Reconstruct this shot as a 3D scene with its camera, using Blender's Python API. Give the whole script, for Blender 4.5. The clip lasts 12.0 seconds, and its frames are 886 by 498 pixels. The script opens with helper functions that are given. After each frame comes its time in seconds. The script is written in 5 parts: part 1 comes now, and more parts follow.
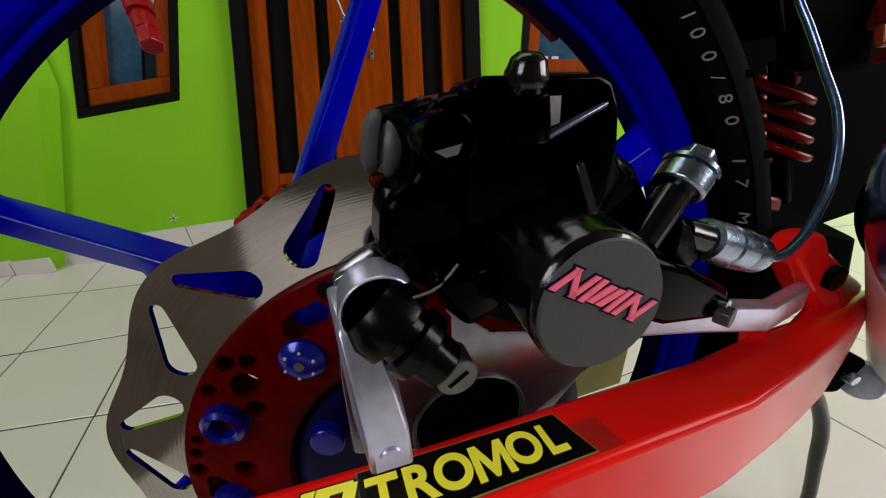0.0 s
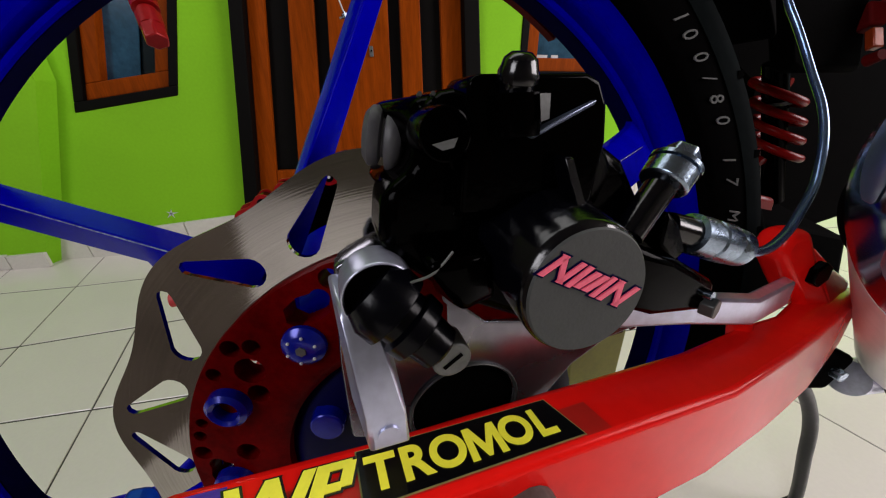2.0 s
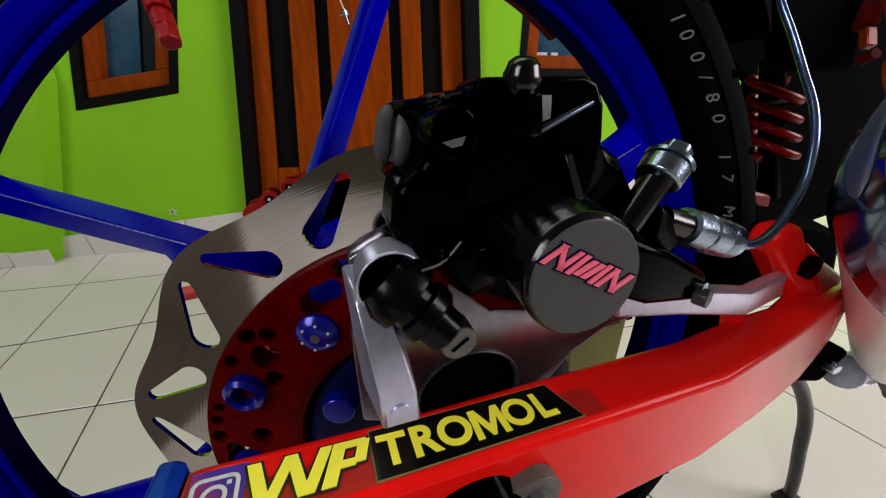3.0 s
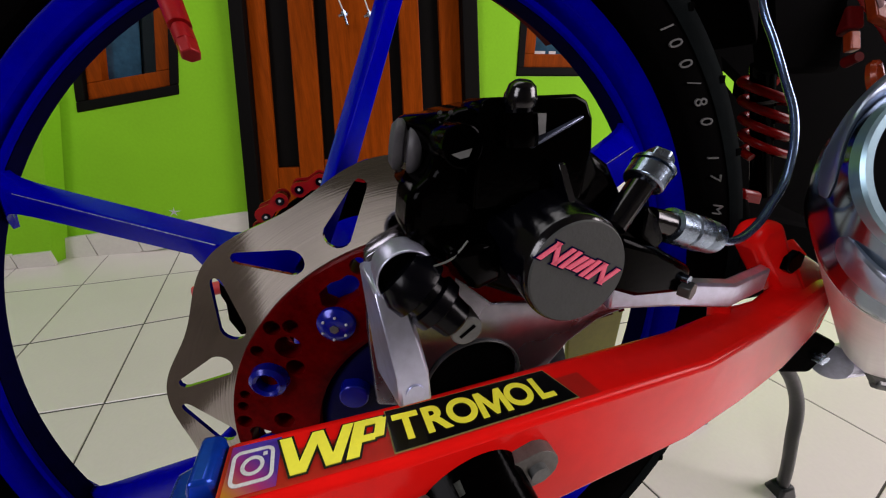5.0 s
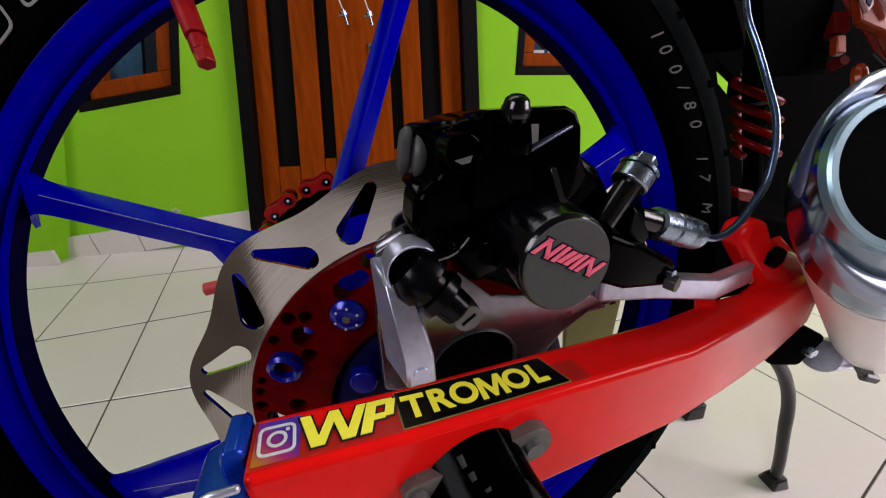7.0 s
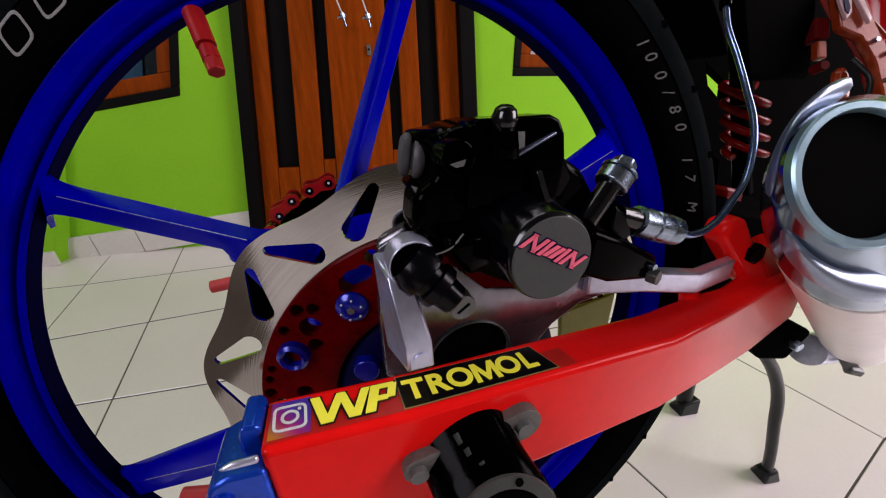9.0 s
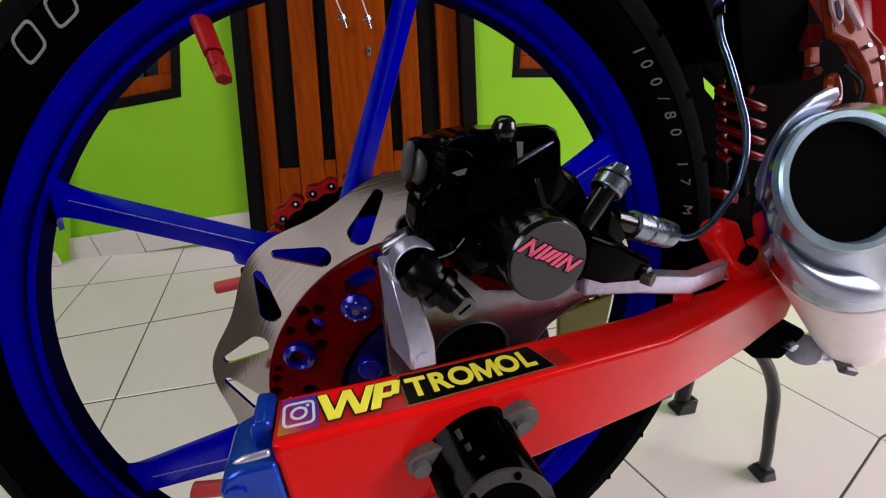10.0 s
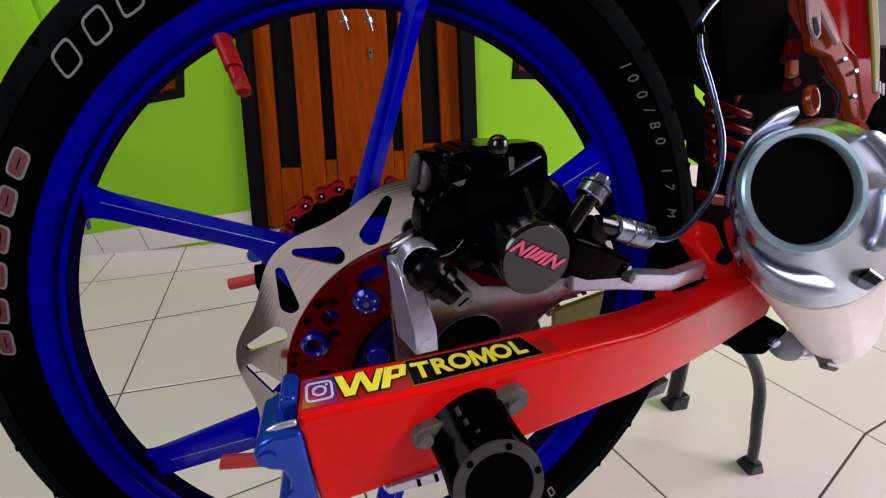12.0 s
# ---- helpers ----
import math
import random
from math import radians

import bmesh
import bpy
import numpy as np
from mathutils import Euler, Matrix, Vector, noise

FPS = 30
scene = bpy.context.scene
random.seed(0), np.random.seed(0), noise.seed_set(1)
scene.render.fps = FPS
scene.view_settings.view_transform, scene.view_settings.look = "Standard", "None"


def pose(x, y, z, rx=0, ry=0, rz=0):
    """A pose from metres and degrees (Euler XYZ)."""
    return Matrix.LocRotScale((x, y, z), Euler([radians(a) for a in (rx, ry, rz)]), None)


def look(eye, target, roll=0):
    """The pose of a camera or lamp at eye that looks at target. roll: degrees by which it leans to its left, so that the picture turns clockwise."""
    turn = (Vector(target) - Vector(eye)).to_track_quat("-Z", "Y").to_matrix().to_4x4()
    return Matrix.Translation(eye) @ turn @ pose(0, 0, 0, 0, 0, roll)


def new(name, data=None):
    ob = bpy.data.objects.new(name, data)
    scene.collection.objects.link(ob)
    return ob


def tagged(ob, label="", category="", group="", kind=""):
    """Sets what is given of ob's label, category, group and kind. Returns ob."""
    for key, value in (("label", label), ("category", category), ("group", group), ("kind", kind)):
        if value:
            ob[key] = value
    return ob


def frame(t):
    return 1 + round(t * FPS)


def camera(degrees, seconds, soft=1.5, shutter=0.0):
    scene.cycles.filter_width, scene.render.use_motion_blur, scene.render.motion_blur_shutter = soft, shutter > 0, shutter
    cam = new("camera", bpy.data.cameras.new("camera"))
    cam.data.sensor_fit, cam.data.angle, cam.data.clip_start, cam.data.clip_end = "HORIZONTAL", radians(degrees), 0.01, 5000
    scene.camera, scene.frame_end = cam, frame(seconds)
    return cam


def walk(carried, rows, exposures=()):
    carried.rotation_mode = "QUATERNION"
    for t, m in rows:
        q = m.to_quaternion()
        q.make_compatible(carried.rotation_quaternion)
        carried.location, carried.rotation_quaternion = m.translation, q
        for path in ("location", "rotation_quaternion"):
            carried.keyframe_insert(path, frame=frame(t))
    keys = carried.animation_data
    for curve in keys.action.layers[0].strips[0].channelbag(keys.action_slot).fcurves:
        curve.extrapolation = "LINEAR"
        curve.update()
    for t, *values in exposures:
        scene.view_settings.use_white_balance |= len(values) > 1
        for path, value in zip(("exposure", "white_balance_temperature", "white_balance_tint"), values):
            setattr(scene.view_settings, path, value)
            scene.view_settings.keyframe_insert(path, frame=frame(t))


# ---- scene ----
cam = camera(104.76, 12.0, soft=1.2)
# the motorcycle's own frame: x forward, y away from the camera, z up, origin at the wheel's axle
BIKE = pose(0, 0, 0.3957, -2.296, -1.266, 6.074)
# seconds, eye in the motorcycle's frame, yaw, pitch, roll
ROWS = [
    (0.0, -0.0256, -0.1612, 0.1378, -17.29, -22.38, 2.39),
    (0.5, -0.0260, -0.1619, 0.1367, -17.31, -22.47, 2.43),
    (1.0, -0.0255, -0.1629, 0.1356, -17.23, -22.56, 2.20),
    (1.5, -0.0258, -0.1635, 0.1370, -17.29, -22.52, 1.97),
    (2.0, -0.0266, -0.1657, 0.1374, -17.41, -22.68, 1.83),
    (2.5, -0.0287, -0.1678, 0.1379, -17.41, -22.78, 1.66),
    (3.0, -0.0302, -0.1706, 0.1381, -17.47, -23.05, 1.88),
    (5.0, -0.0354, -0.1792, 0.1423, -17.75, -23.35, 2.22),
    (5.5, -0.0358, -0.1814, 0.1432, -17.73, -23.52, 2.26),
    (6.0, -0.0369, -0.1830, 0.1439, -17.71, -23.55, 2.09),
    (6.5, -0.0385, -0.1856, 0.1440, -17.75, -23.75, 2.18),
    (7.0, -0.0393, -0.1879, 0.1457, -17.85, -23.62, 2.34),
    (9.0, -0.0417, -0.1976, 0.1483, -18.14, -23.60, 2.44),
    (9.5, -0.0421, -0.1995, 0.1510, -18.17, -23.47, 2.36),
    (10.0, -0.0436, -0.2014, 0.1515, -18.19, -23.56, 2.40),
    (10.5, -0.0447, -0.2040, 0.1519, -18.26, -23.65, 2.68),
    (11.0, -0.0460, -0.2073, 0.1534, -18.30, -23.70, 2.24),
    (11.5, -0.0482, -0.2106, 0.1568, -18.29, -23.55, 2.28),
    (12.0, -0.0491, -0.2160, 0.1586, -18.20, -23.68, 2.12),
]
walk(cam, [(t, BIKE @ pose(x, y, z, 90 + pitch, roll, yaw)) for t, x, y, z, yaw, pitch, roll in ROWS], exposures=[(0.0, -0.54, 6500, 12), (3.0, -0.51, 6500, 15), (6.5, -0.48, 6450, 20), (12.0, -0.44, 6400, 26)])

# ---- light: daylight, with lamps added at unseen openings ----
world = bpy.data.worlds.new("daylight")
scene.world = world
world.use_nodes = True
wn = world.node_tree.nodes
sky = wn.new("ShaderNodeTexSky")
sky.sky_type = "NISHITA"
sky.sun_disc = False
sky.sun_elevation, sky.sun_rotation = radians(48), radians(155)
world.node_tree.links.new(sky.outputs["Color"], wn["Background"].inputs["Color"])
wn["Background"].inputs["Strength"].default_value = 0.05
sun_data = bpy.data.lights.new("sun", "SUN")
sun_data.energy, sun_data.angle, sun_data.color = 1.0, radians(12), (1.0, 0.95, 0.88)
sun = new("sun", sun_data)
sun.matrix_world = look((2.0, -4.0, 5.0), (0.2, 0.5, 0.2))


def opening_light(name, eye, target, w, h, watts, color):
    """An area lamp added at an unseen opening to stand in for daylight."""
    data = bpy.data.lights.new(name, "AREA")
    data.shape, data.size, data.size_y, data.energy, data.color = "RECTANGLE", w, h, watts, color
    ob = new(name, data)
    ob.matrix_world = look(eye, target)
    return ob


# west and overhead lamps are added; no such openings are in view
opening_light("west_added_lamp", (-2.06, -1.45, 1.95), (0.0, -0.05, 0.40), 1.1, 1.2, 54, (0.96, 0.96, 1.0))
opening_light("skylight", (-0.65, 0.66, 2.93), (-0.65, 0.64, 0.0), 2.6, 0.7, 20, (0.97, 0.97, 0.93))
opening_light("east_opening_light", (3.35, -0.9, 1.9), (0.6, 0.2, 0.0), 2.2, 1.8, 188, (1.0, 0.93, 0.93))


# ---- materials ----
def mat(name, color, rough=0.5, metal=0.0, grain=0.0, scale=40.0, bump=0.0, coat=0.0, stretch=(1, 1, 1), spec=0.5, wear=0.0, dark=None, fine=6.0):
    """A procedural surface: base colour varied at two scales, with relief and uneven gloss."""
    m = bpy.data.materials.new(name)
    m.use_nodes = True
    nt = m.node_tree
    b = nt.nodes["Principled BSDF"]
    b.inputs["Base Color"].default_value = (*color, 1)
    b.inputs["Roughness"].default_value = rough
    b.inputs["Metallic"].default_value = metal
    b.inputs["Coat Weight"].default_value = coat
    b.inputs["Coat Roughness"].default_value = 0.06
    b.inputs["Specular IOR Level"].default_value = spec
    if grain or bump or wear:
        tc = nt.nodes.new("ShaderNodeTexCoord")
        mp = nt.nodes.new("ShaderNodeMapping")
        mp.inputs["Scale"].default_value = stretch
        nt.links.new(tc.outputs["Object"], mp.inputs["Vector"])
        n1 = nt.nodes.new("ShaderNodeTexNoise")
        n1.inputs["Scale"].default_value = scale
        n1.inputs["Detail"].default_value = 6
        n2 = nt.nodes.new("ShaderNodeTexNoise")
        n2.inputs["Scale"].default_value = scale * fine
        n2.inputs["Detail"].default_value = 4
        for n in (n1, n2):
            nt.links.new(mp.outputs["Vector"], n.inputs["Vector"])
        mix = nt.nodes.new("ShaderNodeMath")
        mix.operation = "MULTIPLY_ADD"
        mix.inputs[1].default_value = 0.6
        nt.links.new(n1.outputs["Fac"], mix.inputs[0])
        half = nt.nodes.new("ShaderNodeMath")
        half.operation = "MULTIPLY"
        half.inputs[1].default_value = 0.4
        nt.links.new(n2.outputs["Fac"], half.inputs[0])
        nt.links.new(half.outputs[0], mix.inputs[2])
        ramp = nt.nodes.new("ShaderNodeMapRange")
        ramp.inputs["From Min"].default_value, ramp.inputs["From Max"].default_value = 0.3, 0.7
        nt.links.new(mix.outputs[0], ramp.inputs["Value"])
        col = nt.nodes.new("ShaderNodeMix")
        col.data_type = "RGBA"
        lo = dark if dark else tuple(c * (1 - grain) for c in color)
        hi = tuple(min(1, c * (1 + grain * 0.6)) for c in color)
        col.inputs["A"].default_value, col.inputs["B"].default_value = (*lo, 1), (*hi, 1)
        nt.links.new(ramp.outputs[0], col.inputs["Factor"])
        nt.links.new(col.outputs["Result"], b.inputs["Base Color"])
        rr = nt.nodes.new("ShaderNodeMapRange")
        rr.inputs["To Min"].default_value, rr.inputs["To Max"].default_value = max(0.02, rough - wear), min(1, rough + wear)
        nt.links.new(n1.outputs["Fac"], rr.inputs["Value"])
        nt.links.new(rr.outputs[0], b.inputs["Roughness"])
        if bump:
            bp = nt.nodes.new("ShaderNodeBump")
            bp.inputs["Strength"].default_value = bump
            bp.inputs["Distance"].default_value = 0.002
            nt.links.new(mix.outputs[0], bp.inputs["Height"])
            nt.links.new(bp.outputs[0], b.inputs["Normal"])
    return m


BLUE = mat("blue_paint", (0.0004, 0.0001, 0.31), 0.22, 0.0, 0.2, 60, 0.04, wear=0.06, spec=0.02)
BLUE_ANO = mat("blue_anodised", (0.003, 0.050, 0.44), 0.25, 0.5, 0.25, 120, 0.05, wear=0.08)
BOLT_BLUE = mat("dark_blue_anodised", (0.002, 0.007, 0.26), 0.20, 0.25, 0.3, 120, 0.05, wear=0.1)
RED_ANO = mat("red_anodised", (0.105, 0.0004, 0.0008), 0.30, 0.0, 0.5, 90, 0.05, wear=0.1, spec=0.012)
RED = mat("red_paint", (0.75, 0.008, 0.005), 0.22, 0.0, 0.12, 25, 0.02, coat=0.05, wear=0.06, spec=0.07)
RED_RUBBER = mat("red_plastic", (0.6, 0.04, 0.04), 0.5, 0, 0.2, 80, 0.05)
RUBBER = mat("tyre_rubber", (0.0008, 0.0006, 0.0006), 0.8, 0, 0.4, 60, 0.15, wear=0.1, spec=0.01)
SHOULDER_LIT = mat("shoulder_light_rubber", (0.0030, 0.0044, 0.0046), 0.85, 0, 0.6, 30, 0.2, wear=0.15, spec=0.012)
BLACK = mat("black_enamel", (0.0004, 0.0003, 0.0003), 0.12, 0, 0.4, 90, 0.06, wear=0.08, spec=0.022)
PLASTIC = mat("black_plastic", (0.0006, 0.0005, 0.0005), 0.9, 0, 0.3, 90, 0.15, wear=0.05, spec=0.01)
GREY_CAP = mat("grey_cover_face", (0.05, 0.052, 0.05), 0.6, 0, 0.12, 200, 0.1, wear=0.05, spec=0.25)
ALU = mat("machined_aluminium", (0.60, 0.62, 0.78), 0.32, 0.8, 0.25, 50, 0.08, wear=0.12)
ZINC = mat("zinc_plated", (0.29, 0.36, 0.45), 0.26, 1.0, 0.35, 150, 0.1, wear=0.14)
# silencer ridges tinted paler blue for the sky they reflect
RIDGE = mat("ridge_reflection_steel", (0.34, 0.40, 0.52), 0.36, 0.85, 0.15, 40, 0.03, wear=0.08)
CHROME = mat("satin_polished_metal", (0.21, 0.27, 0.33), 0.18, 1.0, 0.15, 30, 0.02, wear=0.06)
LIP = mat("pale_blue_lip", (0.26, 0.40, 0.47), 0.34, 0.8, 0.12, 60, 0.03, wear=0.08)
CAN = mat("pale_satin_can", (0.82, 0.77, 0.77), 0.42, 0.4, 0.10, 20, 0.02, wear=0.08)
PINK = mat("pink_print", (0.85, 0.12, 0.2), 0.4, 0, 0.2, 300, 0.1)
YELLOW = mat("yellow_print", (0.92, 0.88, 0.05), 0.35, 0, 0.08, 120, coat=0.5)
BLACK_PRINT = mat("black_print", (0.006, 0.006, 0.007), 0.25, 0, 0.1, 120, coat=0.5)
WHITE_PRINT = mat("white_print", (0.6, 0.6, 0.6), 0.5, 0, 0.25, 300)
GREEN = mat("green_wall_paint", (0.22, 0.54, 0.012), 0.75, 0, 0.10, 3, 0.12, wear=0.1, fine=40, spec=0.2)
WOOD = mat("varnished_wood", (0.235, 0.040, 0.0008), 0.5, 0, 0.45, 9, 0.1, stretch=(6, 6, 0.5), wear=0.1, spec=0.05)
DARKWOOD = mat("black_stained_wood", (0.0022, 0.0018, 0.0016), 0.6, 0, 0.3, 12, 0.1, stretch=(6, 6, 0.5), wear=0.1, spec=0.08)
TILE = mat("cream_floor_tile", (0.76, 0.705, 0.672), 0.20, 0, 0.05, 5, 0.02, wear=0.06, fine=30)
WHITE_TILE = mat("white_wall_tile", (0.66, 0.64, 0.58), 0.25, 0, 0.08, 8, 0.02, wear=0.05)
GROUT = mat("dark_grout", (0.06, 0.055, 0.045), 0.9, 0, 0.4, 60, 0.3)
GLASS_DARK = mat("window_glass", (0.01, 0.02, 0.025), 0.06, 0, spec=0.8)


CLAY = mat("brown_plaster", (0.07, 0.055, 0.042), 0.85, 0, 0.15, 3, 0.1)
GLASS = mat("bluish_glass", (0.02, 0.07, 0.12), 0.12, 0, 0.4, 14, 0.05, spec=0.6, wear=0.05)
GREY_PRINT = mat("grey_moulded_print", (0.10, 0.10, 0.095), 0.6, 0, 0.5, 400)
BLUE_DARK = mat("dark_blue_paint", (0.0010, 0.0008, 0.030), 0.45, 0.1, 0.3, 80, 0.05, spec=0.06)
BARREL = mat("barrel_painted_shade", (0.0006, 0.0004, 0.028), 0.75, 0, 0.4, 40, 0.06, wear=0.1, spec=0.012)
MARK_DULL = mat("dull_grey_mark", (0.035, 0.04, 0.035), 0.8, 0, 0.4, 300, 0.1, spec=0.05)
EAR = mat("worn_grey_alloy", (0.10, 0.092, 0.082), 0.5, 0.2, 0.4, 120, 0.1, wear=0.12)
OLIVE = mat("yellow_olive_plastic", (0.23, 0.22, 0.012), 0.5, 0, 0.2, 40)
RED_VINYL = mat("red_vinyl", (0.70, 0.03, 0.02), 0.22, 0, 0.1, 60, coat=0.6)
YELLOW_THIN = mat("dull_yellow_line", (0.45, 0.42, 0.14), 0.4, 0, 0.1, 100)
DARK_GREY = mat("dark_grey_metal", (0.05, 0.052, 0.05), 0.42, 0.3, 0.3, 120, 0.1, wear=0.1)
# black that stands for the shade inside holes and slots
BORE = mat("black_for_unlit_holes", (0.0008, 0.0007, 0.0007), 0.9, 0, 0.2, 50, spec=0.02)
BOOT_BLACK = mat("black_rubber_boot", (0.001, 0.001, 0.002), 0.22, 0, 0.3, 120, 0.06, wear=0.06, spec=0.14)
BLACK_GLOSS = mat("glossy_black", (0.001, 0.001, 0.002), 0.15, 0, 0.3, 120, 0.06, wear=0.06, spec=0.5)
RIB_GLINT = mat("rib_highlight_steel", (0.16, 0.19, 0.28), 0.28, 0.6, 0.3, 150, 0.08, wear=0.08)
BOOT_GREY = mat("pale_grey_rubber", (0.060, 0.058, 0.064), 0.5, 0, 0.25, 90, 0.1)
SCREW_GREY = mat("dull_grey_screw", (0.12, 0.125, 0.12), 0.45, 0.4, 0.25, 200, 0.1)
HOSE_BLUE = mat("hose_highlight_blue", (0.16, 0.24, 0.42), 0.2, 0.9, 0.3, 300, 0.08, wear=0.05)
SPRING_RED = mat("red_spring_enamel", (0.15, 0.001, 0.001), 0.3, 0, 0.2, 60, 0.04, wear=0.08, spec=0.10)
MARK_GREY = mat("greyish_white_print", (0.17, 0.17, 0.165), 0.6, 0, 0.5, 300)
MARK_RED = mat("dull_red_print", (0.09, 0.007, 0.008), 0.6, 0, 0.3, 200)
# red of the far and upper parts, darkened to stand for shade
SHADED_RED = mat("shade_darkened_red", (0.07, 0.002, 0.002), 0.7, 0, 0.3, 60, 0.05, spec=0.05, wear=0.08)
FAIRING_RED = mat("deep_red_fairing", (0.42, 0.004, 0.004), 0.16, 0, 0.15, 30, 0.02, wear=0.06, spec=0.25)
PLATE = mat("dull_alloy_plate", (0.27, 0.265, 0.31), 0.27, 0.95, 0.35, 30, 0.06, wear=0.1)
CHAIN_RED = mat("red_chain_plate", (0.36, 0.006, 0.007), 0.35, 0.2, 0.3, 90, 0.05, wear=0.1, spec=0.4)
# highlight on the spoke crests, put into a bright blue-white colour
CREST = mat("painted_crest_glint", (0.45, 0.45, 0.95), 0.2, 0.6, 0.9, 500, 0.2, dark=(0.01, 0.005, 0.35))
COPPER = mat("orange_enamel", (0.24, 0.030, 0.006), 0.22, 0.1, 0.4, 50, 0.05, spec=0.3)
PALE_PINK = mat("pale_pink_gloss", (0.5, 0.30, 0.30), 0.2, 0, 0.2, 40, coat=0.3)
STAND = mat("worn_stand_paint", (0.010, 0.013, 0.013), 0.4, 0.2, 0.5, 60, 0.1, wear=0.12, spec=0.25)


def ringed_steel():
    """Stainless steel with turned rings, scratches and a few heat streaks."""
    m = mat("turned_stainless", (0.50, 0.47, 0.43), 0.09, 1.0)
    nt = m.node_tree
    b = nt.nodes["Principled BSDF"]
    b.inputs["Anisotropic"].default_value = 0.4
    b.inputs["Anisotropic Rotation"].default_value = 0.25
    tan = nt.nodes.new("ShaderNodeTangent")
    tan.direction_type, tan.axis = "RADIAL", "Y"
    nt.links.new(tan.outputs[0], b.inputs["Tangent"])
    tc = nt.nodes.new("ShaderNodeTexCoord")
    sep = nt.nodes.new("ShaderNodeSeparateXYZ")
    nt.links.new(tc.outputs["Object"], sep.inputs[0])
    pol = nt.nodes.new("ShaderNodeMath")
    pol.operation = "ARCTAN2"
    nt.links.new(sep.outputs["Z"], pol.inputs[0])
    nt.links.new(sep.outputs["X"], pol.inputs[1])
    ln = nt.nodes.new("ShaderNodeVectorMath")
    ln.operation = "LENGTH"
    nt.links.new(tc.outputs["Object"], ln.inputs[0])
    com = nt.nodes.new("ShaderNodeCombineXYZ")
    big = nt.nodes.new("ShaderNodeMath")
    big.operation = "MULTIPLY"
    big.inputs[1].default_value = 1500
    nt.links.new(ln.outputs["Value"], big.inputs[0])
    nt.links.new(big.outputs[0], com.inputs[0])
    nt.links.new(pol.outputs[0], com.inputs[1])
    n1 = nt.nodes.new("ShaderNodeTexNoise")
    n1.inputs["Scale"].default_value = 1.0
    n1.inputs["Detail"].default_value = 5
    nt.links.new(com.outputs[0], n1.inputs["Vector"])
    n2 = nt.nodes.new("ShaderNodeTexNoise")
    n2.inputs["Scale"].default_value = 26
    nt.links.new(tc.outputs["Object"], n2.inputs["Vector"])
    ramp = nt.nodes.new("ShaderNodeValToRGB")
    ramp.color_ramp.elements[0].position, ramp.color_ramp.elements[0].color = 0.25, (0.455, 0.437, 0.42, 1)
    ramp.color_ramp.elements[1].position, ramp.color_ramp.elements[1].color = 0.70, (0.62, 0.595, 0.565, 1)
    nt.links.new(n1.outputs["Fac"], ramp.inputs[0])
    mix = nt.nodes.new("ShaderNodeMix")
    mix.data_type, mix.blend_type = "RGBA", "MULTIPLY"
    mix.inputs["Factor"].default_value = 0.35
    r2 = nt.nodes.new("ShaderNodeValToRGB")
    r2.color_ramp.elements[0].position, r2.color_ramp.elements[0].color = 0.35, (0.35, 0.33, 0.33, 1)
    r2.color_ramp.elements[1].position, r2.color_ramp.elements[1].color = 0.60, (1, 1, 1, 1)
    nt.links.new(n2.outputs["Fac"], r2.inputs[0])
    nt.links.new(ramp.outputs[0], mix.inputs["A"])
    nt.links.new(r2.outputs[0], mix.inputs["B"])
    nt.links.new(mix.outputs["Result"], b.inputs["Base Color"])
    bp = nt.nodes.new("ShaderNodeBump")
    bp.inputs["Strength"].default_value, bp.inputs["Distance"].default_value = 0.03, 0.0004
    nt.links.new(n1.outputs["Fac"], bp.inputs["Height"])
    nt.links.new(bp.outputs[0], b.inputs["Normal"])
    return m


DISC_STEEL = ringed_steel()


def emblem():
    """A print that runs from violet over pink to orange."""
    m = mat("violet_orange_print", (0.5, 0.1, 0.3), 0.3, 0, coat=0.5)
    nt = m.node_tree
    tc = nt.nodes.new("ShaderNodeTexCoord")
    mp = nt.nodes.new("ShaderNodeMapping")
    mp.inputs["Rotation"].default_value = (0, 0, radians(-50))
    gr = nt.nodes.new("ShaderNodeTexGradient")
    ramp = nt.nodes.new("ShaderNodeValToRGB")
    e = ramp.color_ramp.elements
    e[0].position, e[0].color = 0.1, (0.75, 0.30, 0.02, 1)
    e[1].position, e[1].color = 0.9, (0.12, 0.05, 0.55, 1)
    mid = e.new(0.5)
    mid.color = (0.65, 0.03, 0.25, 1)
    nt.links.new(tc.outputs["Generated"], mp.inputs["Vector"])
    nt.links.new(mp.outputs[0], gr.inputs[0])
    nt.links.new(gr.outputs["Fac"], ramp.inputs[0])
    nt.links.new(ramp.outputs[0], nt.nodes["Principled BSDF"].inputs["Base Color"])
    return m


EMBLEM = emblem()


# ---- building helpers ----
def part(name, bm, material, parent, label="", smooth=True, local=None, bevel=0.0, seg=2):
    me = bpy.data.meshes.new(name)
    bmesh.ops.recalc_face_normals(bm, faces=bm.faces)
    bm.to_mesh(me)
    bm.free()
    me.materials.append(material)
    if smooth:
        for p in me.polygons:
            p.use_smooth = True
        me.set_sharp_from_angle(angle=radians(38))
    ob = new(name, me)
    if parent is not None:
        ob.parent = parent
    if local is not None:
        ob.matrix_basis = local
    if label:
        ob["label"] = label
    if bevel:
        mod = ob.modifiers.new("edge", "BEVEL")
        mod.width, mod.segments, mod.limit_method, mod.angle_limit = bevel, seg, "ANGLE", radians(35)
    return ob


